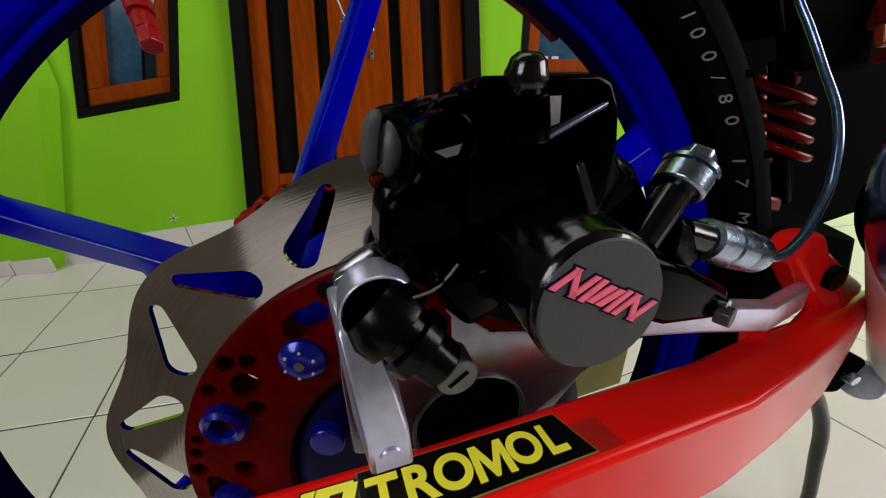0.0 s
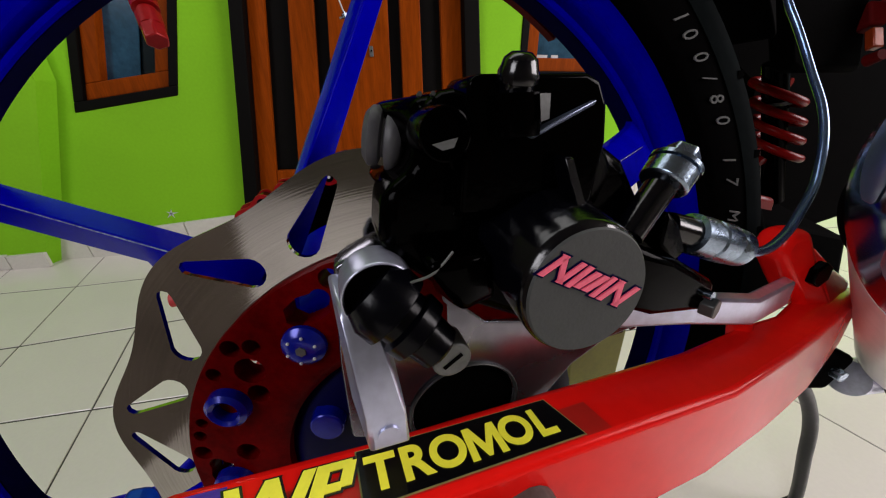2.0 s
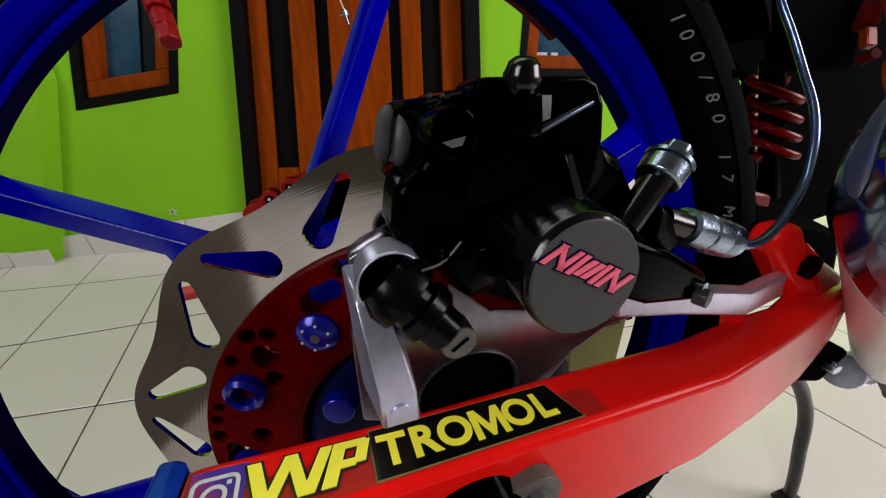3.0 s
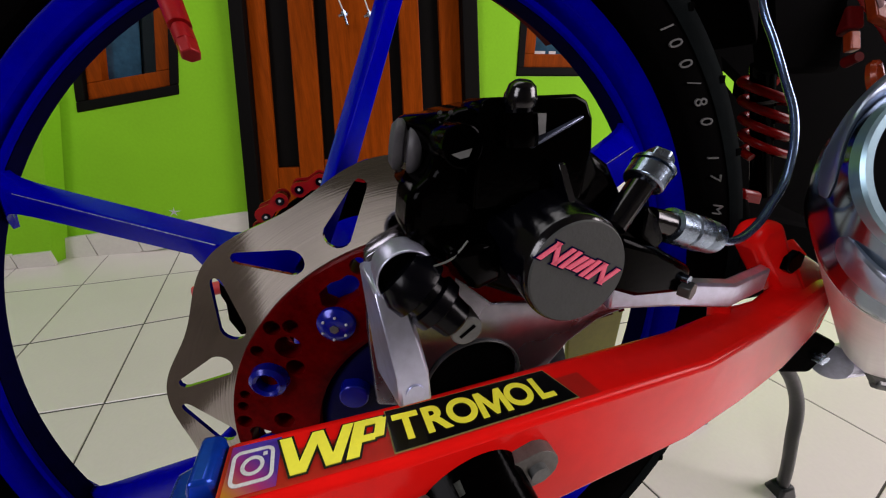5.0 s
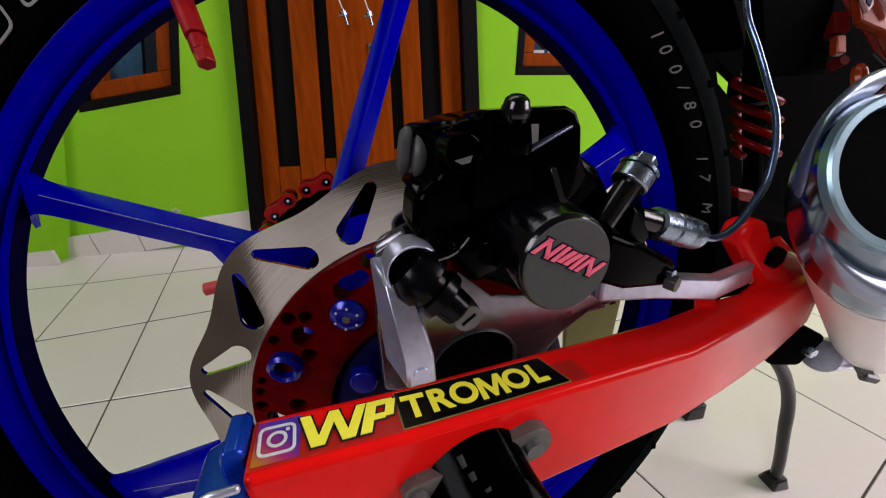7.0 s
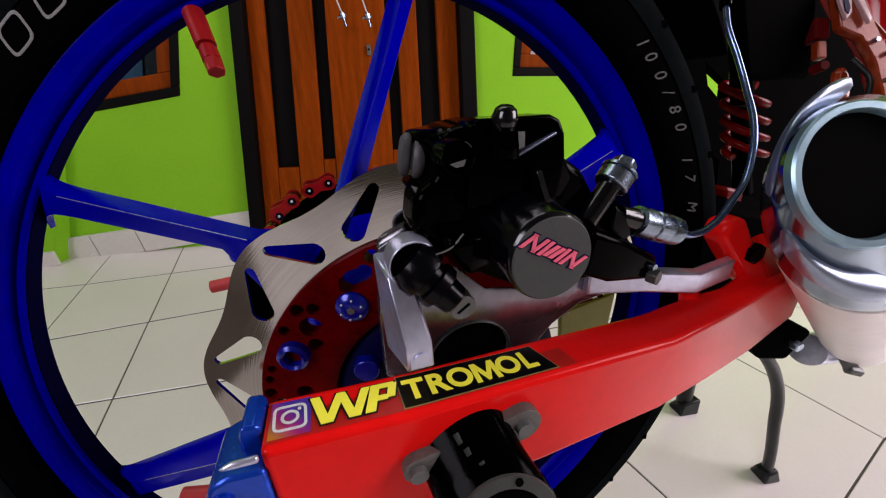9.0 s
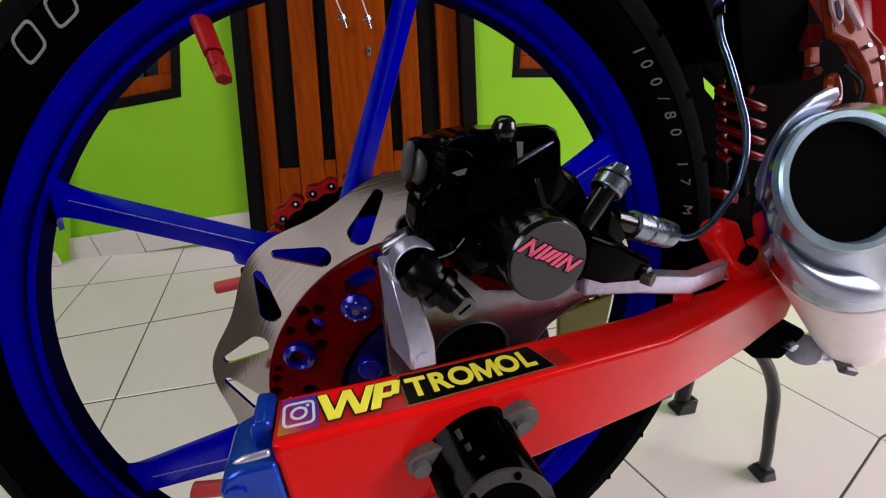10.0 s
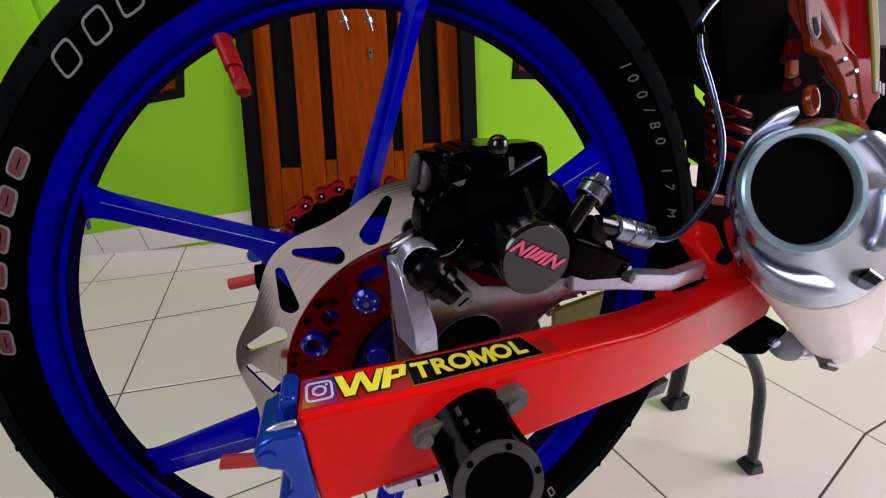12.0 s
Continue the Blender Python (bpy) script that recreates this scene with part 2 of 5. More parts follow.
def box(cx, cy, cz, sx, sy, sz, m=None, bm=None):
    """A box by centre and size."""
    bm = bm or bmesh.new()
    mm = (m or Matrix()) @ Matrix.Translation((cx, cy, cz)) @ Matrix.Diagonal((sx, sy, sz, 1))
    bmesh.ops.create_cube(bm, size=1, matrix=mm)
    return bm


def lathe(profile, n=64, axis="y", bm=None, m=None, closed=True, a0=0.0, a1=360.0):
    """Turn a profile of (radius, along) round the axis."""
    bm = bm or bmesh.new()
    m = m or Matrix()
    full = abs(a1 - a0) >= 360
    rings = []
    for i in range(n if full else n + 1):
        a = radians(a0 + (a1 - a0) * i / n)
        ring = []
        for r, s in profile:
            if axis == "y":
                v = (r * math.cos(a), s, r * math.sin(a))
            elif axis == "z":
                v = (r * math.cos(a), r * math.sin(a), s)
            else:
                v = (s, r * math.cos(a), r * math.sin(a))
            ring.append(bm.verts.new(m @ Vector(v)))
        rings.append(ring)
    k = len(profile)
    for i in range(n):
        p, q = rings[i], rings[(i + 1) % len(rings)]
        for j in range(k if closed else k - 1):
            bm.faces.new((p[j], p[(j + 1) % k], q[(j + 1) % k], q[j]))
    if not full and closed:
        bm.faces.new(rings[0])
        bm.faces.new(rings[-1])
    bmesh.ops.remove_doubles(bm, verts=bm.verts, dist=1e-6)
    return bm


def rod(a, b, r, r2=None, n=20, bm=None, hexed=False):
    """A round (or six-sided) bar from a to b."""
    bm = bm or bmesh.new()
    a, b = Vector(a), Vector(b)
    m = Matrix.Translation((a + b) / 2) @ (b - a).to_track_quat("Z", "Y").to_matrix().to_4x4()
    bmesh.ops.create_cone(bm, cap_ends=True, segments=6 if hexed else n, radius1=r, radius2=r if r2 is None else r2, depth=(b - a).length, matrix=m)
    return bm


def prism(outline, y0, y1, bm=None, m=None):
    """An outline in the x-z plane carried from y0 to y1."""
    bm = bm or bmesh.new()
    m = m or Matrix()
    lo = [bm.verts.new(m @ Vector((x, y0, z))) for x, z in outline]
    hi = [bm.verts.new(m @ Vector((x, y1, z))) for x, z in outline]
    bm.faces.new(lo)
    bm.faces.new(list(reversed(hi)))
    n = len(outline)
    for i in range(n):
        bm.faces.new((lo[i], hi[i], hi[(i + 1) % n], lo[(i + 1) % n]))
    return bm


def tube(name, points, r, material, parent, label="", n=10):
    """A round hose or cable through points."""
    cu = bpy.data.curves.new(name, "CURVE")
    cu.dimensions, cu.bevel_depth, cu.bevel_resolution, cu.resolution_u, cu.use_fill_caps = "3D", r, 4, n, True
    sp = cu.splines.new("BEZIER")
    sp.bezier_points.add(len(points) - 1)
    for bp, q in zip(sp.bezier_points, points):
        bp.co = q
        bp.handle_left_type = bp.handle_right_type = "AUTO"
    cu.materials.append(material)
    tmp = new(name, cu)
    me = bpy.data.meshes.new_from_object(tmp)
    bpy.data.objects.remove(tmp)
    bpy.data.curves.remove(cu)
    for p in me.polygons:
        p.use_smooth = True
    ob = new(name, me)
    ob.parent = parent
    if label:
        ob["label"] = label
    return ob


def thing(name, m, label, category, group="", kind=""):
    ob = new(name)
    ob.matrix_basis = m
    ob.empty_display_size = 0.05
    return tagged(ob, label, category, group, kind)


def hull(points, bm=None):
    """The convex solid round points."""
    bm = bm or bmesh.new()
    vs = [bm.verts.new(p) for p in points]
    out = bmesh.ops.convex_hull(bm, input=vs)
    bmesh.ops.delete(bm, geom=[g for g in out["geom_interior"] if isinstance(g, bmesh.types.BMVert)], context="VERTS")
    return bm


def carve(ob, cutter_bm):
    """Cut a solid out of a part and keep the plain mesh."""
    me = bpy.data.meshes.new("cutter")
    bmesh.ops.recalc_face_normals(cutter_bm, faces=cutter_bm.faces)
    cutter_bm.to_mesh(me)
    cutter_bm.free()
    cut = new("cutter", me)
    mod = ob.modifiers.new("cut", "BOOLEAN")
    mod.object, mod.operation, mod.solver, mod.use_self = cut, "DIFFERENCE", "EXACT", True
    keep, ob.matrix_basis, par = ob.matrix_basis.copy(), Matrix(), ob.parent
    ob.parent = None
    bpy.context.view_layer.update()
    out = bpy.data.meshes.new_from_object(ob.evaluated_get(bpy.context.evaluated_depsgraph_get()))
    ob.modifiers.remove(mod)
    ob.data = out
    for p in out.polygons:
        p.use_smooth = True
    out.set_sharp_from_angle(angle=radians(35))
    ob.parent, ob.matrix_basis = par, keep
    bpy.data.objects.remove(cut)
    return ob


def loft(sections, bm=None, shut=True):
    """Skin closed sections of equal length one after another, with both ends shut."""
    bm = bm or bmesh.new()
    rows = [[bm.verts.new(p) for p in s] for s in sections]
    n = len(rows[0])
    for a, b in zip(rows, rows[1:]):
        for i in range(n):
            bm.faces.new((a[i], a[(i + 1) % n], b[(i + 1) % n], b[i]))
    if shut:
        bm.faces.new(rows[0])
        bm.faces.new(list(reversed(rows[-1])))
    return bm


# ---- the place: a tiled porch in front of a green house wall ----
WY = 1.184


def slab(name, x0, x1, y0, y1, z0, z1, material, label, category, parent=None, kind="structure"):
    ob = part(name, box((x0 + x1) / 2, (y0 + y1) / 2, (z0 + z1) / 2, x1 - x0, y1 - y0, z1 - z0), material, parent, smooth=False)
    return tagged(ob, label, category, kind=kind) if parent is None else ob


floor = slab("floor", -4.0, 5.0, -4.0, 1.5, -0.12, -0.0016, GROUT, "cream glazed floor tiles with thin dark joints", "floor")
wall = bmesh.new()
for x0, x1, z0, z1 in ((-2.11, -0.44, 0, 2.9), (-0.44, 0.375, 2.02, 2.9), (0.375, 0.545, 0, 2.9), (0.545, 1.15, 0, 0.585), (0.545, 1.15, 1.7, 2.9), (1.15, 3.6, 0, 2.9)):
    piece = box((x0 + x1) / 2, WY + 0.09, (z0 + z1) / 2, x1 - x0, 0.18, z1 - z0)
    bmesh.ops.bisect_plane(piece, geom=piece.verts[:] + piece.edges[:] + piece.faces[:], plane_co=(0, 0, 0.9), plane_no=(0, 0, 1))
    for v in piece.verts:
        z = min(v.co.z, 0.9)
        if abs(v.co.x + 0.44) < 1e-4:
            v.co.x = -0.48 + 0.145 * z
        elif abs(v.co.x - 0.375) < 1e-4:
            v.co.x = 0.415 - 0.075 * z
    me = bpy.data.meshes.new("wall_piece")
    piece.to_mesh(me)
    piece.free()
    wall.from_mesh(me)
    bpy.data.meshes.remove(me)
tagged(part("wall_north", wall, GREEN, None, smooth=False), "bright lime green painted plaster wall", "wall", kind="structure")
pier = loft([[(-2.11, 1.125, z), (x, 1.125, z), (x + 0.012, WY - 0.002, z), (-2.11, WY - 0.002, z)] for x, z in ((-1.135, 0.0), (-0.935, 0.57), (-0.93, 2.9))])
tagged(part("pillar", pier, GREEN, None, smooth=False), "lime green painted wall pier with tiled foot", "pillar", kind="structure")
# unseen low block added so the disc's left side reflects dark
slab("unseen_west_wall", -0.62, -0.52, -0.64, -0.30, 0, 0.55, CLAY, "low unseen dark block added for the brake disc to reflect", "wall")
# unseen side wall, ceiling and end walls, added to shape light and reflections
side_wall = bmesh.new()
for y0, y1, z0, z1 in ((-2.6, -2.05, 0, 2.9), (-2.05, -0.85, 0, 1.2), (-2.05, -0.85, 2.7, 2.9), (-0.85, 1.36, 0, 2.9)):
    box(-2.2, (y0 + y1) / 2, (z0 + z1) / 2, 0.18, y1 - y0, z1 - z0, bm=side_wall)
tagged(part("unseen_west_wall", side_wall, CLAY, None, smooth=False), "unseen brown side wall added with an opening for the west lamp", "wall", kind="structure")
roof = bmesh.new()
for x0, x1, y0, y1 in ((-2.29, -2.0, -2.6, 1.36), (0.7, 3.6, -2.6, 1.36), (-2.0, 0.7, -2.6, 0.28), (-2.0, 0.7, 1.05, 1.36)):
    box((x0 + x1) / 2, (y0 + y1) / 2, 2.95, x1 - x0, y1 - y0, 0.1, bm=roof)
tagged(part("ceiling", roof, CLAY, None, smooth=False), "unseen brown ceiling added with an opening for the overhead lamp", "ceiling", kind="structure")
slab("wall_south", -2.29, 3.6, -2.6, -2.42, 0, 2.9, CLAY, "unseen brown wall added to darken the near side", "wall")
slab("wall_east", 3.5, 3.6, -2.42, -2.1, 0, 2.9, CLAY, "unseen brown wall added beside the open east side", "wall")
slab("wall_east", 3.5, 3.6, 0.4, 1.36, 0, 2.9, CLAY, "unseen brown wall added beside the open east side", "wall")

# white tiles along the wall's foot
base = tagged(new("baseboard"), "white ceramic tile skirting along the green wall", "baseboard", kind="structure")
piece = box(0, 0, 0, 1, 1, 1)
bmesh.ops.bevel(piece, geom=piece.edges, offset=0.01, segments=1, affect="EDGES")
piece_mesh = bpy.data.meshes.new("skirting_tile")
piece.to_mesh(piece_mesh)
piece.free()
piece_mesh.materials.append(WHITE_TILE)


def skirting(x0, x1, y, zt0, zt1, zb=0.0):
    """One tile of the skirting; its top runs from zt0 to zt1."""
    ob = new("skirting_tile", piece_mesh)
    ob.parent = base
    zc = (zt0 + zt1) / 2
    ob.matrix_basis = Matrix.Translation(((x0 + x1) / 2, y - 0.006, (zc + zb) / 2)) @ Matrix.Rotation(-math.atan2(zt1 - zt0, x1 - x0), 4, "Y") @ Matrix.Diagonal((x1 - x0 - 0.003, 0.012, zc - zb, 1))


edges = [-1.13, -1.03, -0.885, -0.705, -0.475]
tops = [0.074, 0.082, 0.094, 0.110, 0.130]
for i in range(4):
    skirting(edges[i], edges[i + 1], WY, tops[i], tops[i + 1], tops[i] - 0.085)
for i in range(6):
    skirting(0.40 + i * 0.25, 0.65 + i * 0.25, WY, 0.205, 0.21)
for i in range(5):
    skirting(-1.225 - i * 0.25, -1.115 - i * 0.25 if i == 0 else -0.975 - i * 0.25, 1.125, 0.048, 0.052)


# ---- door ----
def splay(bm):
    """Splay the doorway towards its foot to fit the camera's view."""
    bmesh.ops.bisect_plane(bm, geom=bm.verts[:] + bm.edges[:] + bm.faces[:], plane_co=(0, 0, 0.9), plane_no=(0, 0, 1))
    for v in bm.verts:
        u, z = (v.co.x + 0.462) / 0.86, min(v.co.z, 0.9)
        v.co.x = (-0.507 + 0.145 * z) * (1 - u) + (0.435 - 0.075 * z) * u
    return bm


def door():
    d = tagged(thing("door_1", Matrix(), "", ""), "orange varnished wooden door with long black inset panels, shut", "door", kind="structure")
    y0 = WY - 0.014
    for x0, x1 in ((-0.462, -0.418), (0.338, 0.398)):
        part("door_frame", splay(box((x0 + x1) / 2, y0 + 0.03, 1.03, x1 - x0, 0.10, 2.06)), DARKWOOD, d, smooth=False, bevel=0.004)
    part("door_frame", splay(box(-0.032, y0 + 0.03, 2.035, 0.754, 0.098, 0.05)), DARKWOOD, d, smooth=False, bevel=0.004)
    # the leaf: stiles between the black panels, one bottom rail
    cols = [-0.418, -0.361, -0.285, -0.198, -0.154, 0.062, 0.104, 0.181, 0.258, 0.338]
    for i in range(len(cols) - 1):
        x0, x1 = cols[i], cols[i + 1]
        if i % 2 == 0:
            part("stile", splay(box((x0 + x1) / 2, y0 + 0.04, 1.03, x1 - x0 - 0.001, 0.04, 1.96)), WOOD, d, smooth=False, bevel=0.003)
        else:
            foot = 0.268 + 0.012 * i
            part("inset_panel", splay(box((x0 + x1) / 2, y0 + 0.052, 1.1, x1 - x0, 0.02, 2.2 - 2 * foot)), DARKWOOD, d, smooth=False)
            part("rail", splay(box((x0 + x1) / 2, y0 + 0.042, foot / 2 + 0.02, x1 - x0 - 0.001, 0.036, foot - 0.04)), WOOD, d, smooth=False, bevel=0.003)
    lock = part("lock_plate", box(0.012, y0 + 0.016, 0.668, 0.013, 0.006, 0.032), SCREW_GREY, d, "small worn steel keyhole plate", smooth=False, bevel=0.002)
    part("keyhole", rod((0.012, y0 + 0.015, 0.670), (0.012, y0 + 0.010, 0.670), 0.003, n=12), BLACK, lock)
    slab("threshold", -0.46, 0.396, WY - 0.01, WY + 0.12, 0.0, 0.035, WHITE_TILE, "", "", parent=d)
    return d


door()


def cable_end(x, lean):
    """A steel rod end that hangs on its cord before the door."""
    m = pose(x, WY - 0.046, 0.750, 0, -lean, 0)
    k = thing("hanging_cable_end", m, "steel cable end hanging on a white cord before the door", "cable", "cable ends before the door")
    part("threaded_end", rod((0, 0, -0.022), (0, 0, 0.02), 0.0042, n=10), ZINC, k)
    part("collar", rod((0, 0, 0.002), (0, 0, 0.014), 0.010, n=8), ZINC, k)
    part("crossbar", rod((-0.018, 0, 0.006), (0.012, 0, 0.008), 0.0035, n=8), ZINC, k)
    tube("cord", [(0, 0, 0.02), (-0.006, 0, 0.1), (-0.002, 0, 0.3), (0.0, 0, 0.75)], 0.0022, WHITE_PRINT, k, "thin white cord")
    return k


cable_end(-0.060, 14)
cable_end(0.018, 12)


# a white scuff on the green wall
scuff = bmesh.new()
for a in range(5):
    m = pose(-0.742, WY - 0.0012, 0.143, 0, a * 72 + 10, 0)
    prism([(-0.0035, 0.0), (0.0035, 0.0), (0.0006, 0.017 + 0.006 * (a % 2))], 0, 0.001, bm=scuff, m=m)
tagged(part("wall_scuff", scuff, WHITE_PRINT, None, smooth=False), "small white star-shaped paint scuff on the green wall", "scuff")


# ---- windows ----
def window(name, m, w, h, split, label):
    """A dark outer frame, a varnished sash and two panes; m takes its lower left corner and the slant of its sides."""
    win = tagged(thing(name, Matrix.Translation(m.translation), "", ""), label, "window", kind="structure")
    skew = Matrix.Translation(-m.translation) @ m
    f, s = 0.028, 0.045

    def bar(kind, x0, x1, z0, z1, y, d, material, note="", bevel=0.0):
        bm = box((x0 + x1) / 2, y, (z0 + z1) / 2, x1 - x0, d, z1 - z0)
        bm.transform(skew)
        return part(kind, bm, material, win, note, smooth=False, bevel=bevel)

    for x0, x1, z0, z1 in ((0, w, 0, f), (0, w, h - f, h), (0, f, f, h - f), (w - f, w, f, h - f)):
        bar("window_frame", x0, x1, z0, z1, 0.041, 0.09, DARKWOOD, bevel=0.003)
    for x0, x1, z0, z1 in ((f, w - f, f, f + s), (f, w - f, h - f - s, h - f), (f, f + s, f + s, h - f - s), (w - f - s, w - f, f + s, h - f - s)):
        bar("sash", x0, x1, z0, z1, 0.035, 0.05, WOOD, bevel=0.003)
    a, b = f + s, w - f - s
    c = a + (b - a) * split
    bar("pane", a, c, f + s, h - f - s, 0.045, 0.004, GLASS, "bluish reflecting glass")
    bar("pane", c, b, f + s, h - f - s, 0.055, 0.004, GLASS_DARK, "dark glass")
    # black sheet in place of the unlit room behind
    bar("backing", a, b, f + s, h - f - s, 0.095, 0.01, DARKWOOD, "black sheet standing for the unlit room behind the glass")
    return win


slant = Matrix.Identity(4)
slant[0][2] = 0.46
W1 = pose(-0.9086, WY, 0.4824, 0, -9.5, 0) @ slant
carve(bpy.data.objects["wall_north"], hull([W1 @ Vector((x, y, z)) for x in (0.004, 0.300) for y in (-0.05, 0.3) for z in (0.004, 0.496)]))
window("window_1", W1, 0.304, 0.50, 0.62, "shut window with black frame and orange varnished sash")
far_window = window("window_2", pose(0.545, WY, 0.588), 0.60, 1.10, 0.5, "shut window with dark frame and orange varnished sash")
for x0, x1 in ((0.078, 0.128), (0.144, 0.172)):
    part("paper_strip", box((x0 + x1) / 2, 0.040, 0.080, x1 - x0, 0.002, 0.010), WHITE_PRINT, far_window, "white paper strip on the glass", smooth=False)


# ---- the motorcycle ----
bike = thing("motorcycle", BIKE, "customised motorcycle on its centre stand, blue rear wheel, red swingarm", "motorcycle")


# the wheel's own frame: sheared, shifted and tilted to fit the camera's view
WHEEL = Matrix(((0.976, 0.0, 0.057, -0.0413), (-0.174, 1.0, 0.146, 0.0081), (0.057, 0.0, 1.024, 0.0026), (0.0, 0.0, 0.0, 1.0)))


def seat(bm):
    """Put a mesh that was turned about the axle into the wheel's frame."""
    bm.transform(WHEEL)
    return bm


# rear wheel: rim, spokes, hub, tyre, valve
wheel = part("rear_wheel", seat(lathe([(0.2265, 0.002), (0.2261, -0.002), (0.2250, -0.0034), (0.2235, -0.0034), (0.2185, -0.0020), (0.2158, -0.0005), (0.2150, 0.0010), (0.2146, 0.010), (0.2116, 0.010), (0.2110, 0.002), (0.2102, 0.0008), (0.2078, 0.0012), (0.2068, 0.0030), (0.2090, 0.0045), (0.2205, 0.0190), (0.2300, 0.0190)], 144)), BLUE, bike, "glossy blue cast alloy rim")
# the barrel's shade is put into a near-black blue
part("rim_barrel", seat(lathe([(0.2066, 0.0036), (0.2062, 0.0158), (0.2190, 0.0185), (0.2085, 0.0045)], 144)), BARREL, wheel, "blue inner barrel painted near-black for its shade")


def spoke(upper, crest, lower, root=0.017, hub=0.0, worn=True):
    """A cast spoke with two faces meeting in a crest; each line runs from the rim to the hub, the root flares into the
    rim; worn adds a painted crest highlight.
    """
    secs = []
    a, b = Vector(crest[0]), Vector(crest[1])
    side = (b - a).cross(Vector((0, 1, 0))).normalized()
    if side.dot(Vector(upper[0]) - a) < 0:
        side = -side
    start = 0.0
    while start > -0.6:
        p = WHEEL.inverted() @ a.lerp(b, start)
        if math.hypot(p.x, p.z) > 0.2095:
            break
        start -= 0.01
    for t in (0.0, 0.02, 0.04, 0.065, 0.095, 0.13, 0.18, 0.25, 0.40, 0.70, 0.88, 1.0, 1.25):
        k = start + t * (1 - start)
        u, c, w = [Vector(p).lerp(Vector(q), k) for p, q in (upper, crest, lower)]
        if k > 1:
            u.y, c.y, w.y = upper[1][1], crest[1][1], lower[1][1]
        grow = math.exp(-t / 0.055)
        u, w = u + side * root * grow, w - side * (root * grow + hub * max(0.0, t - 0.88))
        sink, back = Vector((0, 0.011 * grow, 0)), Vector((0, 0.005, 0))
        secs.append([u + back + sink, u + sink, c + (u - c) * 0.10 + sink, c + (w - c) * 0.06 + sink, w + sink, w + back + sink])
    ob = part("spoke", loft(secs), BLUE, wheel, bevel=0.0009, seg=3)
    if worn:
        part("crest_line", rod(a.lerp(b, 0.03) + Vector((0, -0.0001, 0)), a.lerp(b, 0.97) + Vector((0, -0.0001, 0)), 0.00022, n=8), CREST, ob, "highlight painted along the crest")
    return ob


spoke(((-0.1898, 0.0490, 0.1144), (-0.0783, -0.0364, 0.0980)), ((-0.1848, 0.0355, 0.1108), (-0.0772, -0.0486, 0.0979)), ((-0.1948, 0.0475, 0.0987), (-0.0805, -0.0377, 0.0869)), hub=0.13)
spoke(((0.0012, 0.0007, 0.2024), (-0.0429, -0.0478, 0.1124)), ((0.0030, -0.0106, 0.1960), (-0.0360, -0.0597, 0.1213)), ((0.0128, -0.0014, 0.2031), (-0.0306, -0.0496, 0.1156)), worn=False)
spoke(((-0.2070, 0.0227, -0.0786), (-0.1148, -0.0451, -0.0036)), ((-0.1964, 0.0089, -0.0772), (-0.1121, -0.0581, -0.0071)), ((-0.2053, 0.0189, -0.1017), (-0.1174, -0.0481, -0.0267)))
spoke(((0.1283, -0.0092, 0.1230), (0.0571, -0.0593, 0.1137)), ((0.1260, -0.0220, 0.1152), (0.0501, -0.0705, 0.1105)), ((0.1462, -0.0156, 0.1031), (0.0650, -0.0635, 0.0963)))
spoke(((-0.0700, -0.022, -0.2050), (-0.0350, -0.050, -0.0300)), ((-0.0610, -0.032, -0.2080), (-0.0250, -0.060, -0.0300)), ((-0.0530, -0.029, -0.2100), (-0.0160, -0.057, -0.0300)))
part("hub", lathe([(0.0, -0.052), (0.036, -0.052), (0.046, -0.04), (0.050, 0.0), (0.046, 0.02), (0.052, 0.05), (0.0, 0.055)], 48, m=Matrix.Translation((-0.022, 0, 0.022)), closed=False), BLUE, wheel, "blue cast hub")
tyre = part("tyre", seat(lathe([(0.2258, -0.001), (0.2266, -0.0045), (0.2286, -0.0070), (0.2330, -0.0082), (0.2450, -0.0086), (0.2545, -0.0080), (0.2605, -0.0062), (0.2632, -0.0030), (0.2646, 0.004), (0.2652, 0.014), (0.2645, 0.024), (0.2610, 0.031), (0.2540, 0.035), (0.2440, 0.036), (0.2300, 0.034), (0.2290, 0.020)], 160)), RUBBER, wheel, "black road tyre with printed sidewall")
# light on the shoulder is put into a lighter grey-green rubber
part("tyre_shoulder", seat(lathe([(0.2490, -0.0089), (0.2546, -0.0085), (0.2608, -0.0066), (0.2636, -0.0032), (0.2650, 0.004), (0.2656, 0.012), (0.2630, 0.012), (0.2570, 0.0)], 160)), SHOULDER_LIT, tyre, "tread shoulder tinted grey-green for the light on it")
# tread grooves near the shoulder
for i in range(36):
    a = i * 10.0
    bm = bmesh.new()
    for k in range(5):
        r = 0.2588 + 0.0014 * k
        y = -0.0060 + 0.0042 * k
        t = radians(a + 1.7 * k)
        box(r * math.cos(t), y, r * math.sin(t), 0.003, 0.004, 0.004, bm=bm)
    part("tread_groove", seat(bm), PLASTIC, tyre)


def glyphs(text, size, material, parent, m, name="marking", depth=0.0004, bold=0.0, label="", slope=None):
    """Raised letters as one mesh."""
    cu = bpy.data.curves.new(name, "FONT")
    cu.body, cu.size, cu.extrude, cu.align_x, cu.align_y, cu.offset = text, size, depth, "CENTER", "CENTER", bold
    cu.materials.append(material)
    tmp = new(name, cu)
    me = bpy.data.meshes.new_from_object(tmp)
    bpy.data.objects.remove(tmp)
    bpy.data.curves.remove(cu)
    if slope is not None:
        me.transform(slope)
    ob = new(name, me)
    ob.parent = parent
    ob.matrix_basis = m
    if label:
        ob["label"] = label
    return ob


